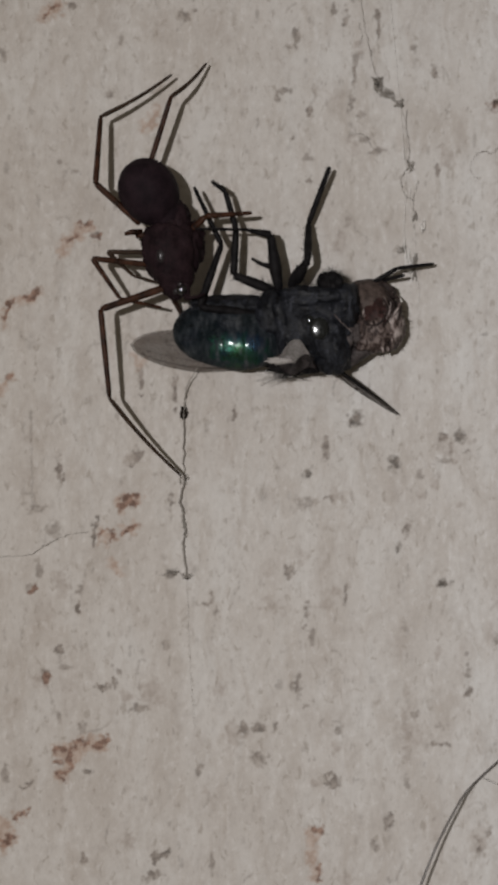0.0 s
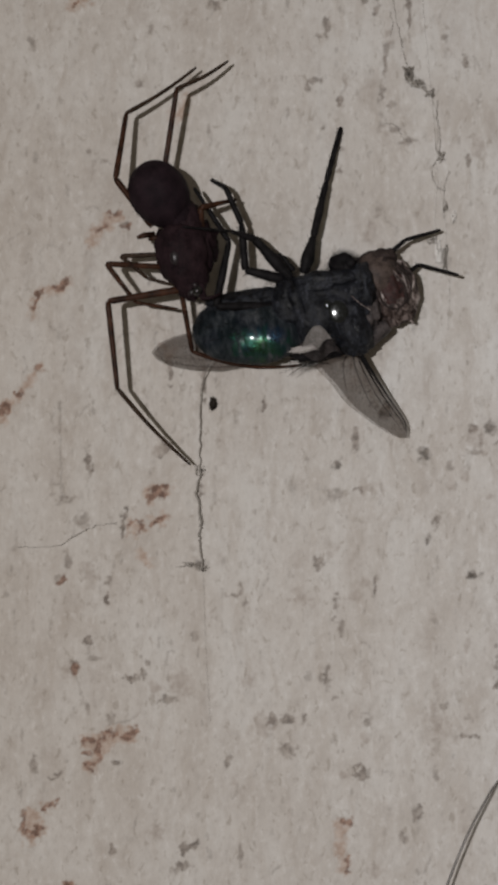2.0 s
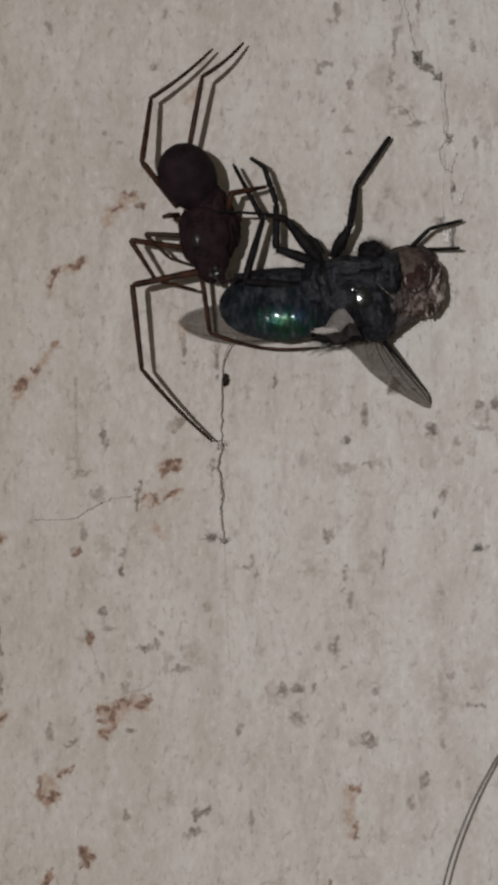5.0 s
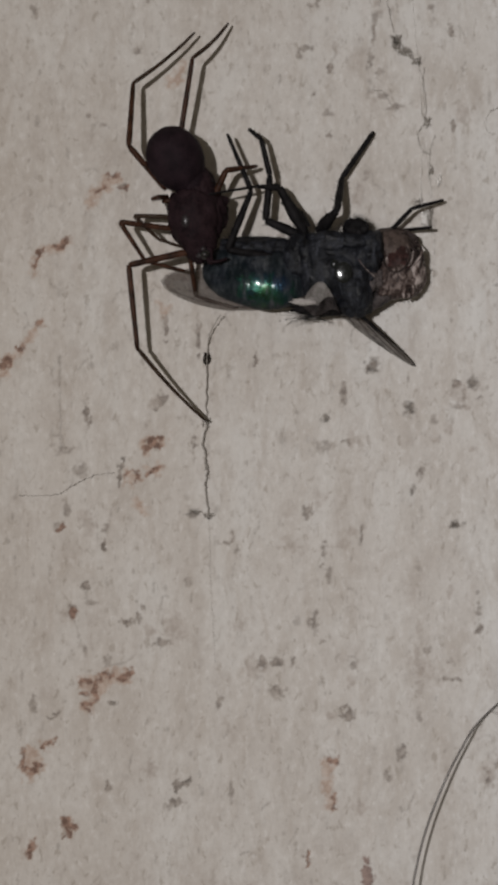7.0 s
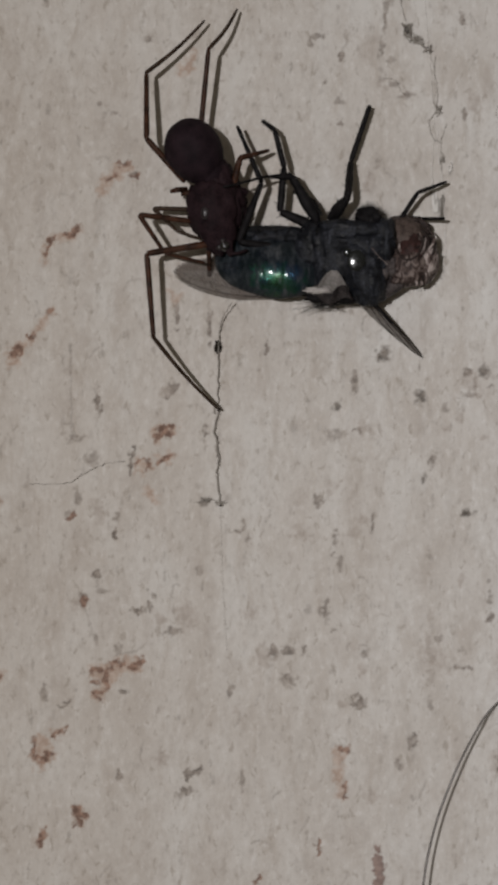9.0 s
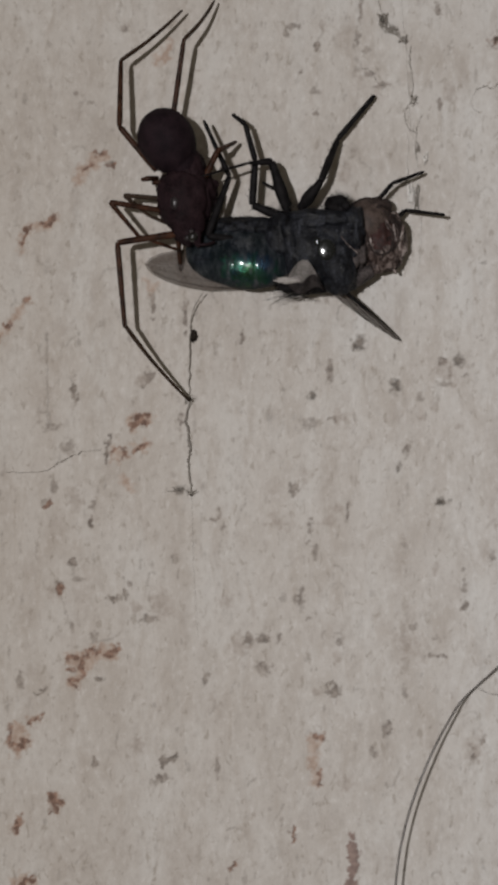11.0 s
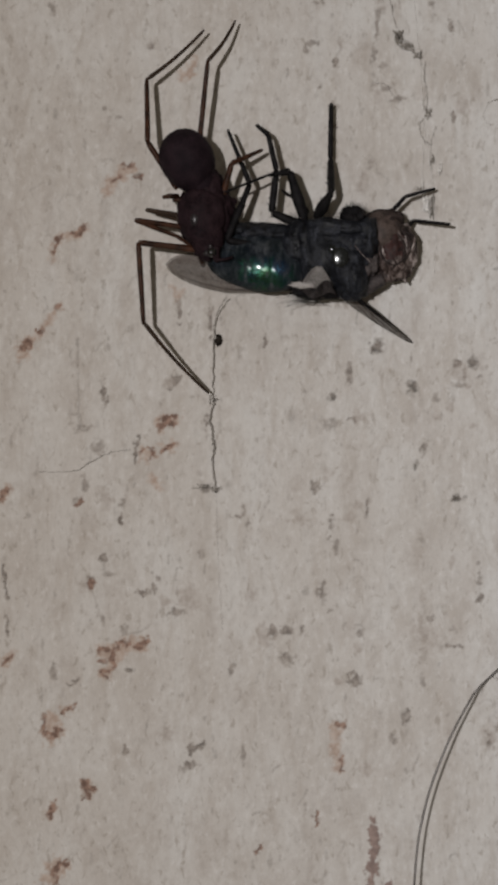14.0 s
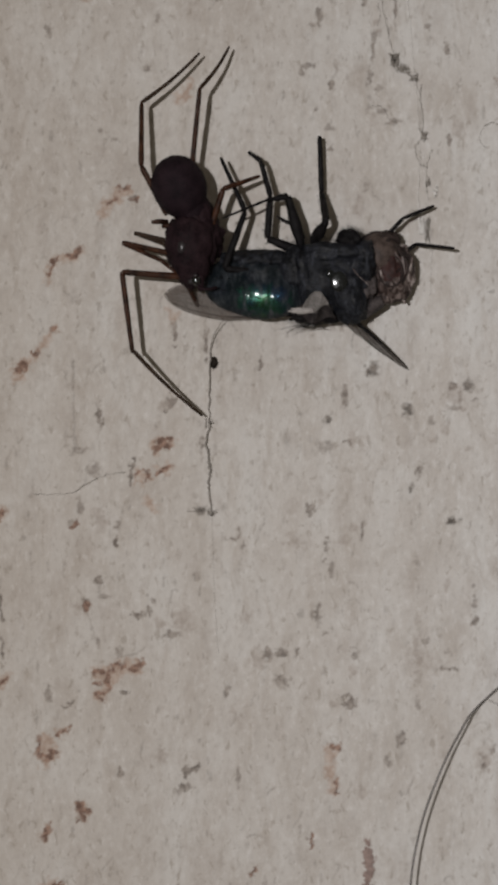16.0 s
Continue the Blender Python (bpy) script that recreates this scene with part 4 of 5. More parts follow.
# ---- the fly, lying on its side with its legs drawn up ----
def build_fly():
    rng = random.Random(4)
    top = new("fly")
    tagged(top, "dead-looking metallic green blowfly held on its side against the wall", "fly")
    # abdomen: a tapered barrel of five ringed plates, its belly sunk in
    bm = bmesh.new()
    tilt = Matrix.Translation(mm(pt(406, 592, 0.0))) @ pose(0, 0, 0, 0, 3, -4) @ Matrix(((1, 0, -0.12, 0), (0, 1, 0.30, 0), (0.0, 0, 1, 0), (0, 0, 0, 1)))

    def girth(s):
        ring = ((s + 0.916) * 2.45) % 1.0
        plate = -0.032 * math.exp(-((ring - 0.5 + (0.5 if ring < 0.5 else -0.5)) / 0.035) ** 2)
        return (0.94 + 0.08 * s) * (1 - s * s + 1e-6) ** (-0.06 if s > 0 else -0.06 + 0.05 * s) * (1 + plate)

    lump(bm, (0, 0, 0), (99 * U * MM, 58 * U * MM, 66 * U * MM), tilt, 0.03, 3.0, girth, rows=90, sides=64)
    abdomen = part("abdomen", bm, GREEN, top, "shiny dark bottle-green ringed abdomen")
    bm = bmesh.new()
    lump(bm, mm(pt(418, 541, 0.05)), (78 * U * MM, 28 * U * MM, 19 * U * MM), None, 0.25, 3.5, lambda s: (1 - s * s + 1e-6) ** -0.2, 40, 24)
    part("belly", bm, THORAX, top, "dull grey-black belly fold")
    bm = bmesh.new()
    bristles(bm, mm(pt(402, 590)), (94 * U * MM, 58 * U * MM, 68 * U * MM), 620, 0.26 * MM, 0.007 * MM, rng, (-1.1, 0, 0), lambda d: abs(d.x) < 0.97 and d.z > -0.2)
    bristles(bm, mm(pt(400, 540, 0.3)), (86 * U * MM, 28 * U * MM, 18 * U * MM), 150, 0.30 * MM, 0.006 * MM, rng, (-0.7, 0, 0.2))
    tagged(part("bristle", bm, BRISTLE, abdomen), kind="stuff")

    # thorax: one block of muscle with blunt corners, grooves and a dusty coat of hair
    def boxy(bm, centre, radii, power, rough, seed, rows=56, sides=64):
        lump(bm, (0, 0, 0), (1, 1, 1), None, 0.0, 0.0, None, rows, sides)
        for v in bm.verts:
            d = v.co.normalized()
            k = (abs(d.x) ** power + abs(d.y) ** power + abs(d.z) ** power) ** (-1 / power)
            k *= 1 + rough * (noise.noise(d * 1.9 + Vector((seed, 2, 0))) + 0.5 * noise.noise(d * 4.7 + Vector((0, seed, 5))) + 0.25 * noise.noise(d * 11 + Vector((3, 0, seed))))
            v.co = Vector((centre[0] + d.x * k * radii[0], centre[1] + d.y * k * radii[1], centre[2] + d.z * k * radii[2]))
        return bm

    bm = bmesh.new()
    boxy(bm, mm(pt(550, 574)), (82 * U * MM, 58 * U * MM, 64 * U * MM), 2.6, 0.11, 1.0)
    thorax = part("thorax", bm, THORAX, top, "dusty blue-black hairy thorax with a bright glint")
    for x, y, d, a, b, c, seed in ((492, 560, 0.35, 36, 40, 48, 2.0), (588, 618, 0.3, 34, 44, 44, 3.0), (563, 588, 0.62, 44, 32, 36, 4.0), (555, 530, 0.5, 62, 34, 22, 5.0), (512, 592, 0.5, 26, 30, 40, 6.0), (608, 545, 0.3, 30, 44, 40, 8.0)):
        bm = bmesh.new()
        boxy(bm, mm(pt(x, y, d)), (a * U * MM, b * U * MM, c * U * MM), 2.5, 0.22, seed, 40, 44)
        part("thorax_lobe", bm, THORAX, thorax)
    # the block that carries the wing, and the neck's underside
    bm = bmesh.new()
    tube(bm, curve_points([mm(pt(575, 600, 0.7)), mm(pt(588, 632, 0.75)), mm(pt(600, 662, 0.55))], 8), [(0.72 - 0.034 * i) * MM for i in range(17)], 16)
    part("wing_hinge", bm, THORAX, thorax)
    bm = bmesh.new()
    tube(bm, curve_points([mm(pt(600, 640, 0.0)), mm(pt(622, 632, 0.1)), mm(pt(650, 618, 0.1))], 8), [(0.44 - 0.012 * i) * MM for i in range(17)], 16)
    part("neck", bm, NECK, thorax, "mottled grey neck")
    bm = bmesh.new()
    boxy(bm, mm(pt(620, 592, 0.35)), (18 * U * MM, 24 * U * MM, 26 * U * MM), 2.3, 0.4, 9.0, 28, 32)
    part("collar", bm, NECK, thorax, "mottled grey collar behind the head")
    bm = bmesh.new()
    boxy(bm, mm(pt(586, 505, 0.45)), (24 * U * MM, 24 * U * MM, 22 * U * MM), 2.3, 0.3, 4.0, 28, 32)
    coxa = part("coxa", bm, BLACK, top, "black hairy leg base")
    bm = bmesh.new()
    bristles(bm, mm(pt(586, 506, 0.45)), (24 * U * MM, 24 * U * MM, 22 * U * MM), 900, 0.30 * MM, 0.0042 * MM, rng, (0, 0, 0.3))
    tagged(part("bristle", bm, DUST_HAIR, coxa), kind="stuff")
    bm = bmesh.new()
    bristles(bm, mm(pt(553, 582)), (87 * U * MM, 66 * U * MM, 72 * U * MM), 900, 0.22 * MM, 0.0055 * MM, rng, (-0.5, 0, -0.1))
    bristles(bm, mm(pt(520, 520, 0.3)), (70 * U * MM, 40 * U * MM, 16 * U * MM), 420, 0.34 * MM, 0.005 * MM, rng, (-0.2, 0, 0.4))
    bristles(bm, mm(pt(600, 615, 0.25)), (42 * U * MM, 46 * U * MM, 46 * U * MM), 160, 0.24 * MM, 0.006 * MM, rng, (0.3, 0, -0.2))
    bristles(bm, mm(pt(563, 588, 0.62)), (46 * U * MM, 34 * U * MM, 38 * U * MM), 260, 0.24 * MM, 0.006 * MM, rng, (-0.6, 0, -0.2), lambda d: d.y < 0 and not (abs(d.x) < 0.4 and -0.45 < d.z < 0.6))
    bristles(bm, mm(pt(492, 560, 0.35)), (38 * U * MM, 42 * U * MM, 50 * U * MM), 220, 0.24 * MM, 0.006 * MM, rng, (-0.8, 0, 0), lambda d: d.y < 0)
    tagged(part("bristle", bm, DUST_HAIR, thorax), kind="stuff")
    # two small smooth lumps added to make the thorax's glints, and a pale seam beside them
    for x, y, d, a in ((563, 586, 1.555, 16), (547, 571, 1.40, 7)):
        bm = bmesh.new()
        lump(bm, mm(pt(x, y, d)), (a * U * MM, 3.6 * U * MM, a * 1.2 * U * MM), None, 0.02, 3.0)
        part("glint_plate", bm, PLATE, thorax)
    bm = bmesh.new()
    tube(bm, curve_points([mm(pt(590, 560, 1.28)), mm(pt(604, 576, 1.22)), mm(pt(622, 590, 0.98))], 6), [0.016 * MM] * 13, 6)
    part("seam", bm, FACE, thorax)

    # pale folded scale at the root of the wing
    def fan(bm, apex, left, right, depth, folds, seed):
        n, w = 18, 16
        grid = []
        for i in range(n + 1):
            s = 0.06 + 0.94 * i / n
            row = []
            for k in range(w + 1):
                q = k / w
                x = apex[0] + s**0.6 * (left[0] + (right[0] - left[0]) * q - apex[0])
                y = apex[1] + s * (left[1] + (right[1] - left[1]) * q - apex[1]) + 7 * s * s * math.sin(folds * q * 3 + seed) + 3 * s * math.sin(11 * q + 2 * seed)
                d = depth - 0.25 * s + 0.13 * s * math.sin(folds * q * 6.28 + seed + s * 2) - 0.35 * s * s * (q - 0.5) ** 2
                row.append(bm.verts.new(mm(pt(x, y, d))))
            grid.append(row)
        for a, b in zip(grid, grid[1:]):
            for k in range(w):
                bm.faces.new((a[k], a[k + 1], b[k + 1], b[k]))
        bmesh.ops.solidify(bm, geom=bm.faces[:], thickness=0.03 * MM)
        return bm

    part("wing_scale", fan(bmesh.new(), (524, 603), (488, 640), (548, 638), 1.62, 1.2, 1.0), PALE, top, "waxy greyish-white folded scale at the wing root")
    part("wing_scale", fan(bmesh.new(), (532, 618), (464, 648), (562, 664), 1.30, 2.6, 4.0), NECK, top, "greyish scale at the wing root")
    bm = bmesh.new()
    boxy(bm, mm(pt(497, 641, 1.28)), (24 * U * MM, 6 * U * MM, 6 * U * MM), 2.2, 0.35, 5.0, 28, 32)
    part("wing_scale", bm, PALE, top, "waxy white crumpled scale at the wing root")
    bm = bmesh.new()
    lump(bm, mm(pt(522, 652, 0.5)), (46 * U * MM, 10 * U * MM, 10 * U * MM), None, 0.5, 7.0, None, 22, 22)
    fringe = part("wing_root", bm, BLACK, top)
    bm = bmesh.new()
    for _ in range(9):
        x, y = rng.uniform(486, 565), rng.uniform(654, 668)
        l, a = rng.uniform(26, 78) * (0.7 if x < 505 else 1), rng.uniform(-0.06, 0.16)
        for _ in range(5):
            b, q = l * rng.uniform(0.4, 1.15), a + rng.gauss(0, 0.12)
            d = 0.35 + rng.uniform(-0.2, 0.2)
            tube(bm, curve_points([mm(pt(x + rng.gauss(0, 6), y + rng.gauss(0, 3), d)), mm(pt(x - b * 0.5, y + b * 0.5 * q + rng.gauss(0, 2), d)), mm(pt(x - b, y + b * q + rng.gauss(0, 4), d - 0.1))], 3), [0.020 * MM * (1 - 0.13 * i) for i in range(7)], 4)
    tagged(part("bristle", bm, BRISTLE, fringe), kind="stuff")

    # head, turning on the neck
    head = new("head")
    head.parent = top
    neck = pt(618, 572, -0.1)

    def ph(x, y, depth=0.0):
        p, n = pt(x, y, depth - 0.7), neck
        return mm((p[0] - n[0], p[1] - n[1], p[2] - n[2]))

    skull = bmesh.new()
    lump(skull, ph(655, 562, 0.1), (46 * U * MM, 48 * U * MM, 62 * U * MM), None, 0.06, 1.0, None, 30, 36)
    part("skull", skull, FACE, head)
    for x, y, d, a, b, c, m, label in (
        (650, 533, 0.58, 42, 36, 42, EYE, "dull grey-brown compound eye"),
        (664, 590, 0.30, 40, 40, 36, CHEEK, "dull grey-brown compound eye"),
    ):
        bm = bmesh.new()
        lump(bm, ph(x, y, d), (a * U * MM, b * U * MM, c * U * MM), None, 0.04, x * 0.1, None, 30, 36)
        part("eye", bm, m, head, label)
    bm = bmesh.new()
    lump(bm, ph(666, 566, 0.72), (32 * U * MM, 24 * U * MM, 38 * U * MM), None, 0.25, 5.0, None, 30, 36)
    part("face", bm, RED, head, "dark red wrinkled face")
    bm = bmesh.new()
    lump(bm, ph(690, 568, 0.15), (26 * U * MM, 38 * U * MM, 50 * U * MM), None, 0.18, 3.0, None, 30, 36)
    part("cheek", bm, FACE, head, "greyish pink cheek")
    bm = bmesh.new()
    lump(bm, ph(660, 614, 0.40), (32 * U * MM, 22 * U * MM, 17 * U * MM), None, 0.4, 6.0)
    part("cheek", bm, CHEEK, head, "greyish pink cheek")
    for y0, y1, x0, bow in ((535, 602, 688, 14), (540, 606, 678, 12), (548, 600, 668, 9), (530, 590, 697, 14), (545, 585, 650, -8), (590, 612, 662, 6)):
        bm = bmesh.new()
        line = curve_points([ph(x0, y0, 1.08), ph(x0 + bow, (y0 + y1) / 2, 1.16), ph(x0 - 4, y1, 1.0)], 6)
        tube(bm, line, [(0.022 + 0.03 * math.sin(math.pi * i / 12)) * MM for i in range(13)], 6)
        part("face_ridge", bm, FACE if x0 % 2 else FACE_DARK, head)
    bm = bmesh.new()
    lump(bm, ph(664, 512, 0.45), (34 * U * MM, 34 * U * MM, 20 * U * MM), None, 0.3, 2.5, None, 28, 32)
    part("brow", bm, FACE_DARK, head, "dark brown wrinkled brow")
    # dark rims round the eye and the hollow of the face
    for x, y, rx, ry, d, r, m in ((650, 533, 39, 40, 0.86, 0.075, FACE_DARK), (666, 578, 23, 25, 1.12, 0.05, FACE_DARK)):
        bm = bmesh.new()
        ring = [ph(x + rx * math.cos(a), y + ry * math.sin(a), d + 0.06 * math.sin(3 * a + x)) for a in (0.2 + 5.6 * i / 28 for i in range(29))]
        tube(bm, ring, [r * (0.6 + 0.5 * abs(math.sin(2.3 * i + y))) * MM for i in range(29)], 6)
        part("eye_rim", bm, m, head)
    # fine wrinkles round the face
    for n in range(13):
        r, mid, half = rng.uniform(24, 50), rng.uniform(-0.5, 0.6), rng.uniform(0.35, 0.8)
        if n > 8:
            mid = rng.uniform(1.2, 2.2)
        line = []
        for i in range(9):
            a = mid - half + 2 * half * i / 8
            q = r * (1 + 0.07 * math.sin(3 * a + n))
            lift = 0.55 + 0.62 * math.sqrt(max(0.0, 1 - (q / 62) ** 2))
            line.append(ph(664 + q * 0.78 * math.cos(a), 566 - q * math.sin(a) * 1.1, lift))
        bm = bmesh.new()
        tube(bm, line, [(0.012 + 0.02 * math.sin(math.pi * i / 8)) * MM for i in range(9)], 6)
        part("face_ridge", bm, (FACE, FACE_DARK, FACE)[n % 3], head)
    for k in (0, 1):
        bm = bmesh.new()
        tube(bm, curve_points([ph(694, 540 + 8 * k, 0.8), ph(712, 556 + 6 * k, 0.9), ph(708, 584 + 4 * k, 0.95)], 6), [(0.06 - 0.003 * i) * MM for i in range(13)], 6)
        part("antenna", bm, FACE_DARK, head)
    bm = bmesh.new()
    tube(bm, curve_points([ph(668, 614, 0.4), ph(680, 626, 0.4), ph(684, 637, 0.35)], 5), [0.13 * MM - 0.008 * MM * i for i in range(11)], 8)
    part("proboscis", bm, FACE, head)
    bm = bmesh.new()
    bristles(bm, ph(672, 568, 0.15), (48 * U * MM, 44 * U * MM, 58 * U * MM), 210, 0.20 * MM, 0.006 * MM, rng, (0.2, 0, -0.1), lambda d: d.x > -0.1 or d.z < -0.3)
    tagged(part("bristle", bm, BRISTLE, head), kind="stuff")
    rows = []
    for t, tucked in zip(TIMES, TUCKED):
        a = neck
        rows.append((t, pose(a[0] * MM, a[1] * MM, (a[2] + 0.14 * tucked) * MM, -33 * tucked, -13 * (1 - tucked), -10 * tucked)))
    head.matrix_basis = rows[0][1]
    KEYED.append((head, rows))

    # wings: a veined blade along +x, its breadth along z
    def wing(length, front, back, skew, bend):
        bm = bmesh.new()
        n, w = 40, 12

        def place(s, k):
            f, b = front(s), -back(s)
            y = bend * length * math.sin(math.pi * (0.15 + 0.7 * s)) * (4 * k * (1 - k) * 0.7 + k - 0.6) + 0.005 * length * math.sin(9 * k + 4 * s) * (0.3 + k)
            return Vector((s * length - skew * length * k * (1 - s), y, f + (b - f) * k)) * MM

        grid = [[bm.verts.new(place(i / n, k / w)) for k in range(w + 1)] for i in range(n + 1)]
        for a, b in zip(grid, grid[1:]):
            for k in range(w):
                bm.faces.new((a[k], a[k + 1], b[k + 1], b[k]))
        bmesh.ops.solidify(bm, geom=bm.faces[:], thickness=0.012 * MM)
        veins = []
        for k0, k1, s1, r in ((0.0, 0.0, 0.97, 0.055), (0.03, 0.13, 0.93, 0.036), (0.05, 0.33, 0.90, 0.018), (0.10, 0.60, 0.78, 0.015), (0.20, 0.86, 0.45, 0.013)):
            pts = [place(0.01 + (s1 - 0.01) * i / 16, k0 + (k1 - k0) * (i / 16) ** 0.7) + Vector((0, -0.01 * MM, 0)) for i in range(17)]
            veins.append(tube(bmesh.new(), pts, [r * MM * (1.9 - 1.6 * (i / 16) ** 0.45) for i in range(17)], 6))
        for s, k0, k1 in ((0.42, 0.20, 0.40), (0.55, 0.42, 0.62), (0.72, 0.18, 0.36)):
            veins.append(tube(bmesh.new(), [place(s + 0.03 * i / 4, k0 + (k1 - k0) * i / 4) + Vector((0, -0.008 * MM, 0)) for i in range(5)], [0.010 * MM] * 5, 5))
        return bm, veins

    blade, veins = wing(3.78, lambda s: -0.05 * math.sin(math.pi * s) - 0.30 * max(0.0, s / 0.2 - 4) ** 2, lambda s: 0.30 * max(0.0, s / 0.2 - 4) ** 2 + 1.68 * (0.52 * (1 - s**1.8 + 1e-5) ** 0.75 + 0.48 * math.sqrt(1 - s**4 + 1e-5)) * (1.0 + 0.03 * math.sin(16 * s) * (1 - s)), 0.24, -0.05)
    near = part("wing", blade, WING, top, "smoky transparent wing with dark veins")
    for v in veins:
        part("vein", v, BLACK, near)
    root = pt(593, 656, 0.25)
    rows = []
    for t, (x, z), open_ in zip(TIMES, WING_TIP, SPREAD):
        end = reach(root, (x, z), 3.78, 1)
        m = span(mm(root), mm((end[0], min(end[1], FLY_HIGH - 0.3), end[2])))
        rows.append((t, m @ pose(0, 0, 0, 96 - 92 * open_, 0, 0)))
    near.matrix_basis = rows[0][1]
    KEYED.append((near, rows))
    oval = lambda s: (min(1.0, s / 0.55) ** 0.6) * (1 - max(0.0, (s - 0.55) / 0.45) ** 2.3 + 1e-5) ** 0.6
    blade, veins = wing(5.95, lambda s: 0.78 * oval(s), lambda s: 0.80 * oval(s), 0.0, 0.03)
    far = part("wing", blade, WING, top, "smoky transparent wing with dark veins")
    for v in veins[1:]:
        part("vein", v, VEIN, far)
    a, b = pt(505, 636, -0.85), pt(226, 605, -1.1)
    far.matrix_basis = span(mm(a), mm(b)) @ pose(0, 0, 0, -6, 0, 0)

    # legs
    names = ("femur", "tibia", "tarsus")
    mats = (BLACK, BLACK, BLACK)
    one = lambda joints: [joints]

    def sinking(joints, across, up):
        """The leg as it sinks back little by little while the fly is dragged."""
        return [[(x + across * f, y, z + up * f) for x, y, z in joints] for f in SINK]

    hind = []
    base = pt(516, 506, -0.1)
    for (kx, kz), (tx, tz), lean in zip(HIND_KNEE, HIND_TIP, LEAN):
        k = (kx, base[1] + 0.65, kz)
        e = elbow(base, k, 1.45, 2.25, -1, 74)
        d = Vector(k) - Vector(e)
        k = tuple(Vector(e) + d.normalized() * 2.25)
        hind.append((base, e, k, reach(k, (tx, tz), 2.3, lean)))
    limb(top, names, hind, (1.45, 2.25, 2.3), (0.18, 0.15, 0.118, 0.095), mats, rng, (0.09, 0.02, 0), 26, "black bristly leg waving above the body")
    # leg bent over towards the spider
    j = [pt(478, 512, 0.3), pt(414, 487, 0.3), pt(419, 405, 0.35), pt(400, 338, 0.3), pt(376, 320, 0.2)]
    lens = [(Vector(a) - Vector(b)).length for a, b in zip(j, j[1:])]
    limb(top, ("femur", "tibia", "tarsus", "claw"), sinking(j, 0.34, -0.32), lens, (0.17, 0.15, 0.125, 0.105, 0.07), (BLACK,) * 4, rng, (0.04, 0.01, 0, 0), 14, "black bristly bent leg")
    # leg with a stout thigh and a thin shin that is held by the spider
    rows = []
    base = Vector(pt(494, 515, 0.3))
    for tilt, fly_row, spider_row in zip(THIGH_TILT, FLY, SPIDER_BODY):
        knee = base + Matrix.Rotation(radians(-tilt), 3, "Y") @ (Vector(pt(480, 417, 0.5)) - base)
        c, d = math.cos(radians(spider_row[2])), math.sin(radians(spider_row[2]))
        hx, _, hz = ps(325, 412)
        x, z = on_body(fly_row, spider_row[0] + c * hx - d * hz, spider_row[1] + d * hx + c * hz)
        way = (Vector((x, FLY_HIGH - 3.15, z)) - knee).normalized()
        ankle = knee + (way + Vector((0, 0, 0.14))).normalized() * 1.0
        rows.append((tuple(base), tuple(knee), tuple(ankle), tuple(ankle + (way + Vector((0, 0, -0.05))).normalized() * 2.0)))
    lens = [(Vector(a) - Vector(b)).length for a, b in zip(rows[0], rows[0][1:])]
    limb(top, names, rows, lens, (0.17, 0.165, 0.062, 0.04), mats, rng, (0.08, 0, 0), 10, "black leg with a stout thigh")
    j = [pt(498, 500, 0.0), pt(482, 471, 0.0), pt(462, 466, 0.0), pt(446, 456, 0.0)]
    lens = [(Vector(a) - Vector(b)).length for a, b in zip(j, j[1:])]
    limb(top, names, one(j), lens, (0.13, 0.10, 0.08, 0.05), mats, rng, None, 6, "short black folded leg")
    # leg laid along the belly and bent up beside the spider
    j = [pt(470, 560, 0.4), pt(354, 545, 0.8), pt(393, 434, 0.5), pt(345, 330, 0.2)]
    lens = [(Vector(a) - Vector(b)).length for a, b in zip(j, j[1:])]
    limb(top, names, sinking(j, -0.18, -0.36), lens, (0.17, 0.145, 0.12, 0.07), mats, rng, (0.04, 0.02, 0), 12, "black leg laid along the belly")
    # front legs beside the head
    for tips, base, la, lb, side, out in ((FRONT_TIP, pt(640, 512, -0.5), 1.65, 1.6, 1, 65), (LOW_TIP, pt(668, 545, 0.3), 1.6, 1.7, 1, -55)):
        rows = []
        for x, z in tips:
            tip = (x, base[1] + 0.15, z)
            e = elbow(base, tip, la, lb, side, out)
            rows.append((base, e, tuple(Vector(e) + (Vector(tip) - Vector(e)).normalized() * lb)))
        limb(top, ("tibia", "tarsus"), rows, (la, lb), (0.11, 0.085, 0.06), (BLACK, BLACK), rng, None, 16, "thin black front leg")
    return top


fly = build_fly()


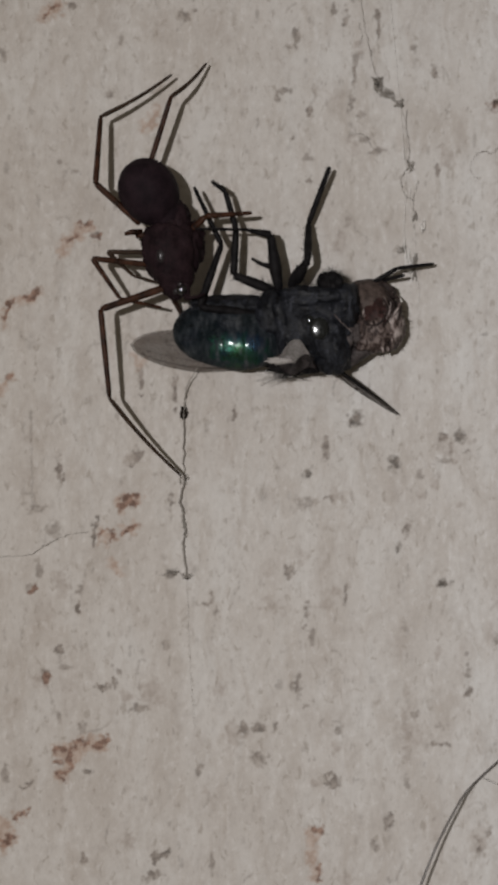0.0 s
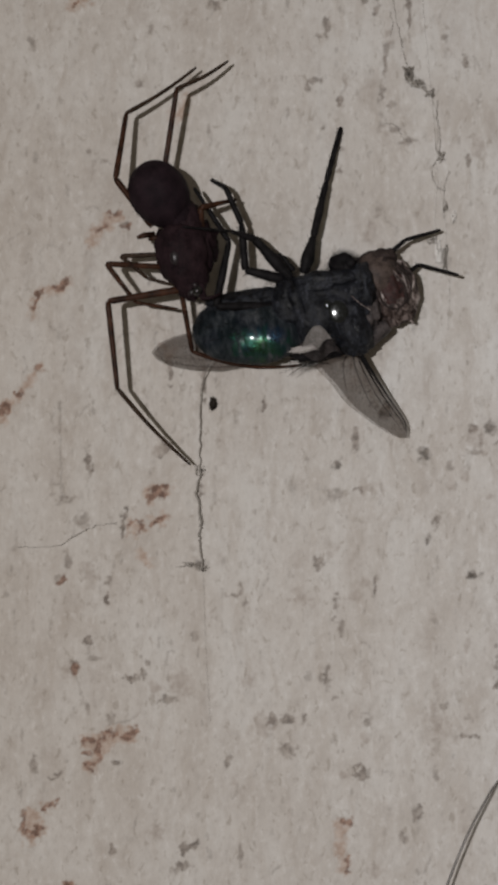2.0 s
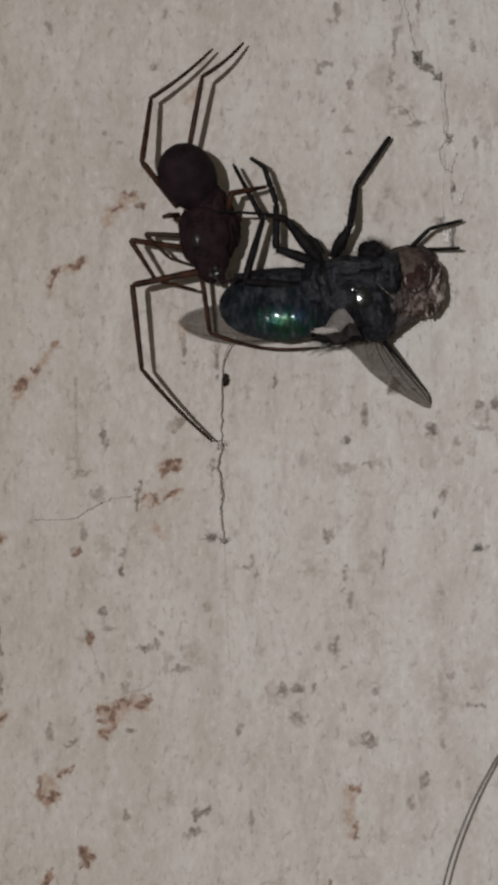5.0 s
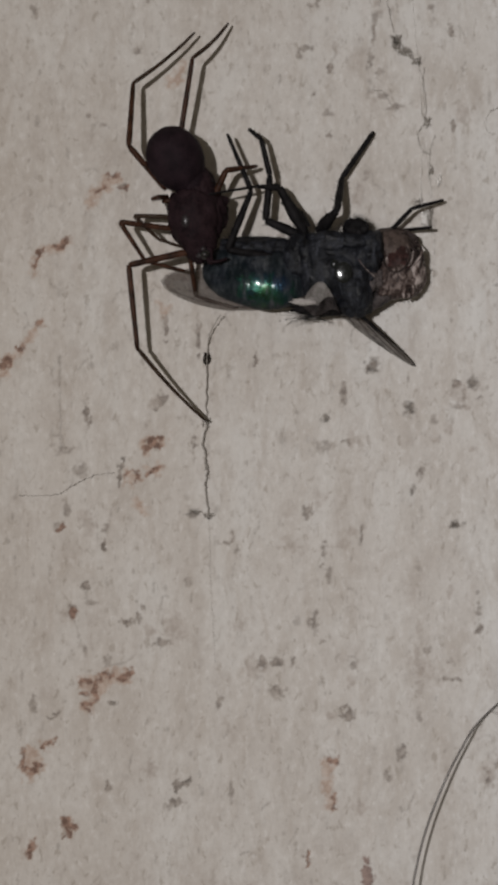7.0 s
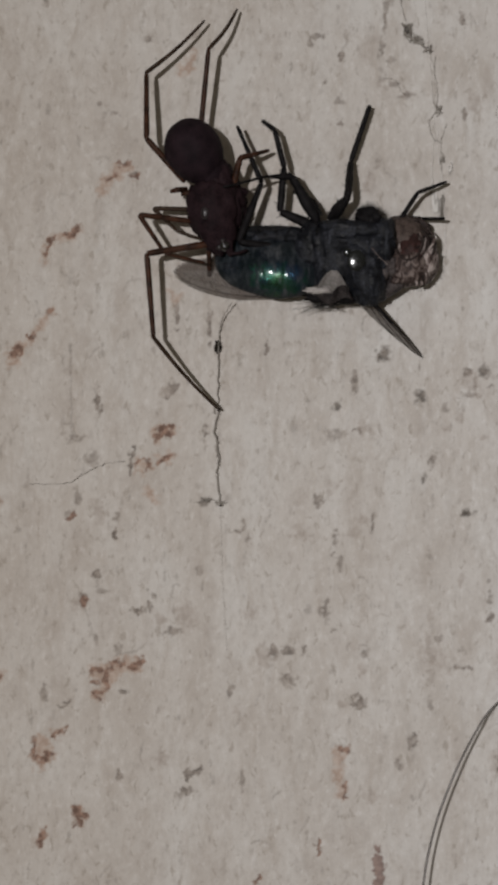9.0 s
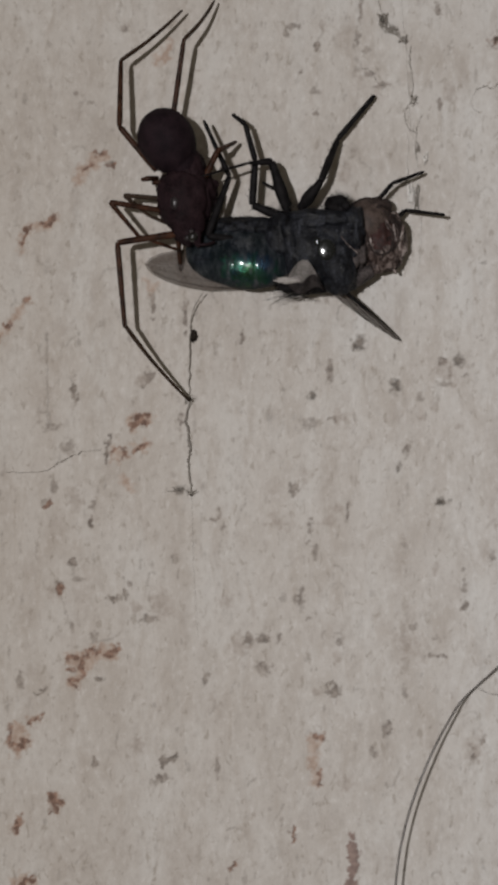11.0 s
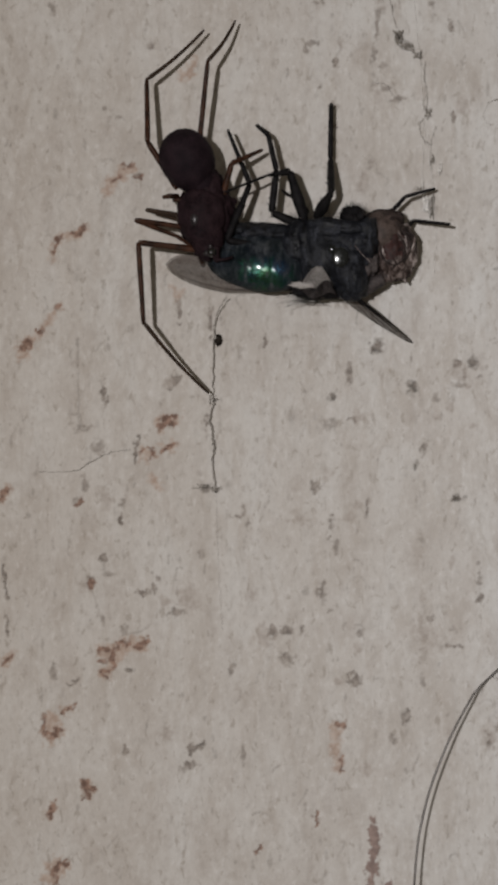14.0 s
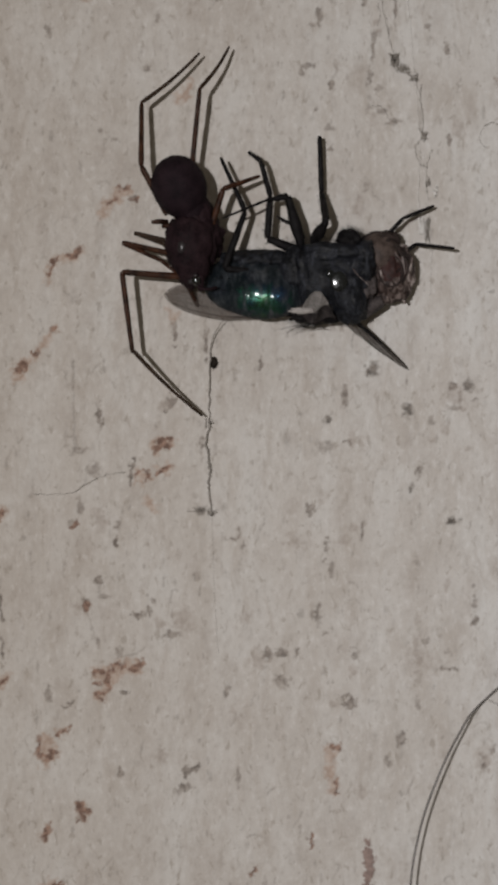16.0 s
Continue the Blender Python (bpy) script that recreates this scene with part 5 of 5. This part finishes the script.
# ---- the spider, head down over the fly's tail ----
def build_spider():
    rng = random.Random(9)
    top = new("spider")
    tagged(top, "small dark brown spider with long thin legs gripping the fly", "spider")
    bm = bmesh.new()
    lump(bm, (0, 0, 0), (62 * U * MM, 50 * U * MM, 52 * U * MM), Matrix.Translation(mm(ps(265, 343, 0.2))) @ pose(0, 0, 0, 0, 62, 0), 0.03, 2.0, lambda s: 1.0 - 0.06 * s, 48, 52)
    lump(bm, mm(ps(294, 376, 0.0)), (30 * U * MM, 36 * U * MM, 36 * U * MM), None, 0.06, 4.0, None, 24, 32)
    abdomen = part("abdomen", bm, SPIDER, top, "round velvety dark brown abdomen")
    bm = bmesh.new()
    lump(bm, mm(ps(322, 440, -0.3)), (36 * U * MM, 34 * U * MM, 44 * U * MM), None, 0.15, 5.0)
    part("chest", bm, SPIDER, top)
    bm = bmesh.new()
    bristles(bm, mm(ps(262, 340, 0.25)), (52 * U * MM, 50 * U * MM, 59 * U * MM), 420, 0.11 * MM, 0.004 * MM, rng, (0, 0, 0.4))
    tagged(part("hair", bm, SPIDER, abdomen), kind="stuff")
    bm = bmesh.new()
    middle = Matrix.Translation(mm(ps(304, 464, 0.1)))
    lump(bm, (0, 0, 0), (67 * U * MM, 42 * U * MM, 48 * U * MM), middle @ pose(0, 0, 0, 0, 80, 0), 0.14, 3.0, lambda s: (0.92 - 0.34 * s) * (1 - s * s + 1e-6) ** -0.2, 44, 44)
    lump(bm, mm(ps(308, 404, -0.05)), (30 * U * MM, 32 * U * MM, 34 * U * MM), None, 0.15, 6.0, None, 28, 32)
    lump(bm, mm(ps(312, 394, -0.15)), (26 * U * MM, 34 * U * MM, 40 * U * MM), None, 0.12, 9.0, None, 28, 32)
    lump(bm, mm(ps(324, 436, -0.25)), (34 * U * MM, 34 * U * MM, 54 * U * MM), None, 0.3, 8.0, None, 28, 32)
    part("carapace", bm, CARAPACE, top, "dull chestnut head and chest shield")
    # small glossy lump added only to make the carapace's glint
    bm = bmesh.new()
    lump(bm, mm(ps(287, 457, 0.86)), (9 * U * MM, 6 * U * MM, 14 * U * MM), None, 0.1, 0.0, None, 12, 16)
    part("carapace_glint", bm, DULL_BEAD, top)
    for x, y, d, r in ((312, 519, 0.60, 6), (322, 517, 0.60, 10), (319, 507, 0.72, 5)):
        bm = bmesh.new()
        lump(bm, mm(ps(x, y, d)), (r * U * MM, r * U * MM, r * U * MM), None, 0.0, 0.0, None, 12, 16)
        part("eye", bm, BEAD if r > 8 else DULL_BEAD, top, "tiny shiny black eye")
    for x, y, dx in ((311, 521, 4), (328, 521, 6)):
        bm = bmesh.new()
        tube(bm, curve_points([mm(ps(x, y - 14, 0.45)), mm(ps(x + dx * 0.3, y + 2, 0.5)), mm(ps(x + dx, y + 10, 0.35))], 5), [0.2 * MM - 0.008 * MM * i for i in range(11)], 10)
        part("jaw", bm, CARAPACE, top)
    bm = bmesh.new()
    tube(bm, curve_points([mm(ps(318, 505, 0.5)), mm(ps(330, 528, 0.75)), mm(ps(346, 530, 0.8)), mm(ps(362, 524, 0.6))], 5), [0.06 * MM] * 16, 8)
    part("feeler", bm, CARAPACE, top)

    names = ("femur", "tibia", "metatarsus")
    hind, rear, fore, hook, side = [], [], [], [], []
    for row, bent, s1, s2, s3, s4, foot, hk, ht, dk, dt in zip(SPIDER_BODY, KNEE_OUT, KNEE_HIND, KNEE_REAR, KNEE_LOW, KNEE_FORE, FORE_TIP, HOOK_KNEE, HOOK_TIP, SIDE_KNEE, SIDE_TIP):
        def lifted(p, old, high):
            k = (94 - high) / (94 - old)
            return ((p[0] + 0.5) * k - 0.5, (p[1] + 2) * k - 2)

        def inside(p, high):
            x, z = on_body(row, *p)
            return (x, SPIDER_HIGH - high, z)

        # hind leg reaching up: its foot stays on the wall
        base, k2 = ps(248, 398, 0.0), inside(lifted(s1, 2.4, 1.8), 1.8)
        k1 = elbow(base, k2, 2.25, 2.75, 1, bent)
        hind.append((base, k1, k2, inside((-3.08, 13.87), 1.1)))
        base, k2 = ps(300, 405, -0.5), inside(s2, 2.3)
        k1 = elbow(base, k2, 1.75, 3.75, 1)
        rear.append((base, k1, k2, inside((-1.86, 14.12), 1.1)))
        base = ps(290, 512, 0.2)
        k1 = inside(s4, 2.7)
        k2 = inside(s3, 2.3)
        fore.append((base, k1, k2, inside(foot, 0.95)))
        base = ps(292, 505, -0.1)
        k1 = reach(base, on_body(row, *hk), 2.6, 1)
        shoulder = ps(335, 412, 0.0)
        k3 = inside(dk, 2.5)
        side.append((shoulder, k3, reach(k3, on_body(row, *dt), 1.75, 1)))
        hook.append((base, k1, reach((k1[0], k1[1], k1[2]), on_body(row, *ht), 4.3, 1)))

    def mean_lengths(rows):
        each = [[(Vector(r[k]) - Vector(r[k + 1])).length for r in rows] for k in range(len(rows[0]) - 1)]
        return [max(each[0])] + [0.35 * sum(e) / len(e) + 0.65 * max(e) for e in each[1:]]

    for rows, r, label in ((hind, (0.115, 0.122, 0.094, 0.056), "long thin brown hind leg standing on the wall"), (rear, (0.115, 0.122, 0.094, 0.056), "long thin brown hind leg standing on the wall"), (fore, (0.15, 0.124, 0.094, 0.056), "long thin brown foreleg reaching to the silk thread")):
        limb(top, names, rows, mean_lengths(rows), r, (LEG, LEG, LEG_PALE), rng, None, 0, label, -0.09)
    limb(top, ("femur", "tibia"), hook, (2.6, 4.3), (0.11, 0.09, 0.045), (LEG, LEG), rng, None, 0, "thin brown leg hooked round the fly", -0.3)
    limb(top, ("femur", "tibia"), side, (max((Vector(r[0]) - Vector(r[1])).length for r in side), 1.75), (0.14, 0.125, 0.075), (LEG, LEG), rng, None, 0, "thin brown leg reaching over the fly's legs")
    # shorter legs folded at the side, their shins drawn in under the thighs later on
    for pts, tuck, r, m in (
        ([(262, 470, 0.1), (166, 461, 0.6), (213, 530, 0.2), (285, 545, -0.2)], [(262, 470, 0.1), (172, 464, 0.5), (248, 486, 0.1), (300, 515, -0.2)], (0.115, 0.105, 0.08, 0.06), LEG),
        ([(262, 446, -0.4), (190, 446, -0.2), (235, 487, -0.5), (280, 500, -0.6)], [(262, 446, -0.4), (190, 440, -0.2), (246, 452, -0.5), (290, 480, -0.6)], (0.10, 0.09, 0.07, 0.05), LEG_PALE),
    ):
        rows = [[tuple(Vector(ps(*a)).lerp(Vector(ps(*b)), f)) for a, b in zip(pts, tuck)] for f in DRAWN_IN]
        limb(top, names, rows, [(Vector(a) - Vector(b)).length for a, b in zip(rows[0], rows[0][1:])], r, (m, m, m), rng, None, 0, "thin brown folded leg")
    for x, y, dx, dy in ((252, 412, -30, 2), (268, 425, -26, -6)):
        bm = bmesh.new()
        tube(bm, [mm(ps(x, y, 0.2)), mm(ps(x + dx * 0.6, y + dy, 0.35)), mm(ps(x + dx, y + dy + 3, 0.3))], [0.10 * MM, 0.11 * MM, 0.07 * MM], 8)
        part("leg_stub", bm, LEG, top)
    return top


spider = build_spider()


# ---- threads, fibre and flecks ----
def wl(x, y, high=0.0):
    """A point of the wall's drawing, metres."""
    return ((x - 441) * 0.021655 * MM, -high * MM, (784 - y) * 0.021655 * MM)


def build_strand():
    rng = random.Random(3)
    top = new("silk_thread")
    tagged(top, "dusty silk thread with dirt clots hanging on the wall", "silk thread")
    bm = bmesh.new()
    pts = curve_points([wl(352, 652, 0.8), wl(338, 675, 0.5), wl(329, 705, 0.25), wl(327, 760, 0.2), wl(327, 845, 0.18), wl(321, 890, 0.18), wl(327, 935, 0.18), wl(325, 975, 0.18), wl(331, 1020, 0.18)], 10)
    rad = [(0.012 + 0.018 * rng.random() + (0.012 if i > 42 else 0)) * MM for i in range(len(pts))]
    pts = [p + Vector((rng.gauss(0, 1), 0, rng.gauss(0, 1))) * (0.012 if i < 34 else 0.03) * MM for i, p in enumerate(pts)]
    tube(bm, pts, rad, 6)
    part("thread", bm, SILK, top)
    bm = bmesh.new()
    pts = curve_points([wl(331, 1020, 0.16), wl(333, 1080, 0.14), wl(336, 1180, 0.14), wl(343, 1290, 0.14)], 10)
    tube(bm, pts, [0.003 * MM] * len(pts), 5)
    part("thread_end", bm, SILK, top)
    for x, y, r in ((328, 848, 1.9), (331, 1022, 2.2)):
        bm = bmesh.new()
        lump(bm, wl(x, y, 0.16), (r * 0.0217 * MM * 1.2, r * 0.0217 * MM, r * 0.0217 * MM * 1.6), None, 0.6, x + y, None, 10, 12)
        part("dirt_clot", bm, DIRT, top)
    # scribbles of loose silk where dust has gathered
    for x, y, rx, ry, n in ((327, 850, 9, 12, 6), (331, 1018, 12, 8, 7), (326, 935, 5, 12, 4), (306, 1014, 12, 5, 5)):
        for _ in range(n):
            bm = bmesh.new()
            p = curve_points([wl(x + rx * rng.uniform(-1, 1), y + ry * rng.uniform(-1, 1), 0.13 + 0.1 * rng.random()) for _ in range(3)], 5)
            tube(bm, p, [0.012 * rng.uniform(0.4, 1.3) * MM for _ in p], 5)
            part("loose_silk", bm, SILK, top)
    bm = bmesh.new()
    tube(bm, curve_points([wl(331, 1022, 0.15), wl(314, 1012, 0.15), wl(300, 1016, 0.14), wl(282, 1018, 0.13)], 6), [(0.014 + 0.01 * math.sin(i)) * MM for i in range(19)], 6)
    part("side_thread", bm, SILK, top)
    return top


strand = build_strand()


def build_fleck():
    bm = bmesh.new()
    lump(bm, wl(327, 730, 0.09), (6.5 * 0.0217 * MM, 0.13 * MM, 11 * 0.0217 * MM), None, 0.5, 4.0, None, 18, 22)
    return tagged(part("dirt_fleck", bm, DIRT), "round black dirt fleck stuck on the wall", "dirt")


build_fleck()


def build_cobweb():
    rng = random.Random(12)
    top = new("cobweb")
    tagged(top, "torn dusty cobweb with dirt clots clinging to the wall", "cobweb")
    lines = (
        ([(640, -60), (648, 30), (661, 94), (674, 140), (702, 164)], 0.009, SILK),
        ([(664, 135), (676, 160), (706, 180), (716, 190)], 0.045, SILK),
        ([(716, 190), (724, 225), (724, 253), (722, 285)], 0.006, SILK),
        ([(728, 296), (716, 312), (714, 328), (722, 346), (738, 356)], 0.012, SILK),
        ([(745, 320), (737, 350), (734, 385), (736, 405)], 0.010, SILK),
        ([(728, 326), (736, 420), (744, 520), (741, 600)], 0.006, PALE_SILK),
        ([(690, -60), (702, 60), (712, 180), (722, 330), (716, 440)], 0.006, PALE_SILK),
    )
    short_lines = (
        ([(628, 235), (650, 240), (664, 262), (676, 268)], 0.010, SILK),
        ([(724, 286), (734, 294), (728, 306)], 0.020, SILK),
        ([(640, 40), (646, 60), (640, 84)], 0.007, SILK),
        ([(725, 194), (723, 230), (729, 264), (727, 300)], 0.012, SILK),
        ([(846, 275), (860, 268), (874, 272), (894, 258)], 0.012, SILK),
        ([(846, 275), (836, 300), (850, 318)], 0.005, SILK),
        ([(720, 420), (722, 470), (735, 500)], 0.015, PALE_SILK),
    )
    for pts, r, m in lines + short_lines:
        bm = bmesh.new()
        p = curve_points([wl(x, y, 0.15 + 0.1 * rng.random()) for x, y in pts], 9)
        p = [q + Vector((rng.gauss(0, 1), 0.3 * rng.gauss(0, 1), rng.gauss(0, 1))) * 0.02 * MM for q in p]
        tube(bm, p, [r * rng.uniform(0.35, 1.15) * MM for _ in p], 5)
        part("thread", bm, m, top)
    # small tangles of dirty silk
    for x, y, rx, ry, n, m in ((674, 150, 8, 16, 10, SILK), (672, 146, 5, 9, 4, DIRT), (692, 165, 14, 9, 9, SILK), (708, 181, 10, 8, 6, SILK), (738, 385, 5, 12, 4, SILK), (714, 442, 9, 7, 6, SILK), (731, 293, 7, 9, 5, SILK), (737, 474, 5, 26, 8, SILK), (726, 462, 7, 24, 6, PALE_SILK), (752, 400, 6, 14, 3, PALE_SILK), (727, 470, 8, 14, 5, PALE_SILK)):
        for _ in range(n):
            bm = bmesh.new()
            p = curve_points([wl(x + rx * rng.uniform(-1, 1), y + ry * rng.uniform(-1, 1), 0.12 + 0.1 * rng.random()) for _ in range(4)], 5)
            tube(bm, p, [0.015 * rng.uniform(0.3, 1.3) * MM for _ in p], 5)
            part("tangle", bm, m, top)
    return top


build_cobweb()


def build_left_web():
    rng = random.Random(21)
    top = new("cobweb")
    tagged(top, "faint grey cobweb thread lying across the wall stains", "cobweb")
    for pts, r in (([(-20, 983), (47, 981), (74, 968)], 0.015), ([(74, 968), (88, 960), (102, 952)], 0.022), ([(102, 952), (126, 944), (155, 940)], 0.013)):
        bm = bmesh.new()
        p = curve_points([wl(x, y, 0.12) for x, y in pts], 8)
        tube(bm, [q + Vector((rng.gauss(0, 1), 0, rng.gauss(0, 1))) * 0.02 * MM for q in p], [r * rng.uniform(0.4, 1.0) * MM for _ in p], 5)
        part("thread", bm, SILK, top)
    return top


build_left_web()


def build_fibre():
    top = new("hair_fibre")
    tagged(top, "long curved pale grey hair standing off the wall", "hair")
    bm = bmesh.new()
    pts = curve_points([mm((13.61, -2.60, -7.65)), mm((11.83, -2.60, -9.42)), mm((11.13, -2.30, -10.29)), mm((10.04, -1.60, -11.46)), mm((8.85, -0.40, -12.78)), mm((8.13, -1.30, -13.32)), mm((7.71, -1.80, -13.85)), mm((7.08, -2.10, -14.94)), mm((6.57, -2.20, -16.08)), mm((6.15, -2.20, -17.23)), mm((5.85, -2.10, -18.40)), mm((5.64, -2.10, -19.55)), mm((5.51, -2.00, -21.14)), mm((5.44, -2.00, -23.26))], 10)
    tube(bm, pts, [0.052 * MM] * len(pts), 8)
    part("strand", bm, HAIR, top)
    bm = bmesh.new()
    p = curve_points([mm((8.80, -0.50, -12.80)), mm((9.44, -0.40, -13.09)), mm((10.03, -0.30, -13.14)), mm((10.51, -0.20, -13.39))], 6)
    tube(bm, p, [0.008 * MM] * len(p), 5)
    part("side_hair", bm, HAIR, top)
    return top


build_fibre()


def motions():
    walk(fly, [(t, pose(u * MM, -FLY_HIGH * MM, v * MM, 0, -turn, 0)) for t, (u, v, turn) in zip(TIMES, FLY)])
    walk(spider, [(t, pose(u * MM, -SPIDER_HIGH * MM, v * MM, 0, -turn, 0)) for t, (u, v, turn) in zip(TIMES, SPIDER_BODY)])
    u0, v0 = FOOT[0]
    walk(strand, [(t, pose((u - u0) * 0.8 * MM, 0, (v - v0) * 0.3 * MM)) for t, (u, v) in zip(TIMES, FOOT)])
    for ob, rows in KEYED:
        walk(ob, rows)


motions()
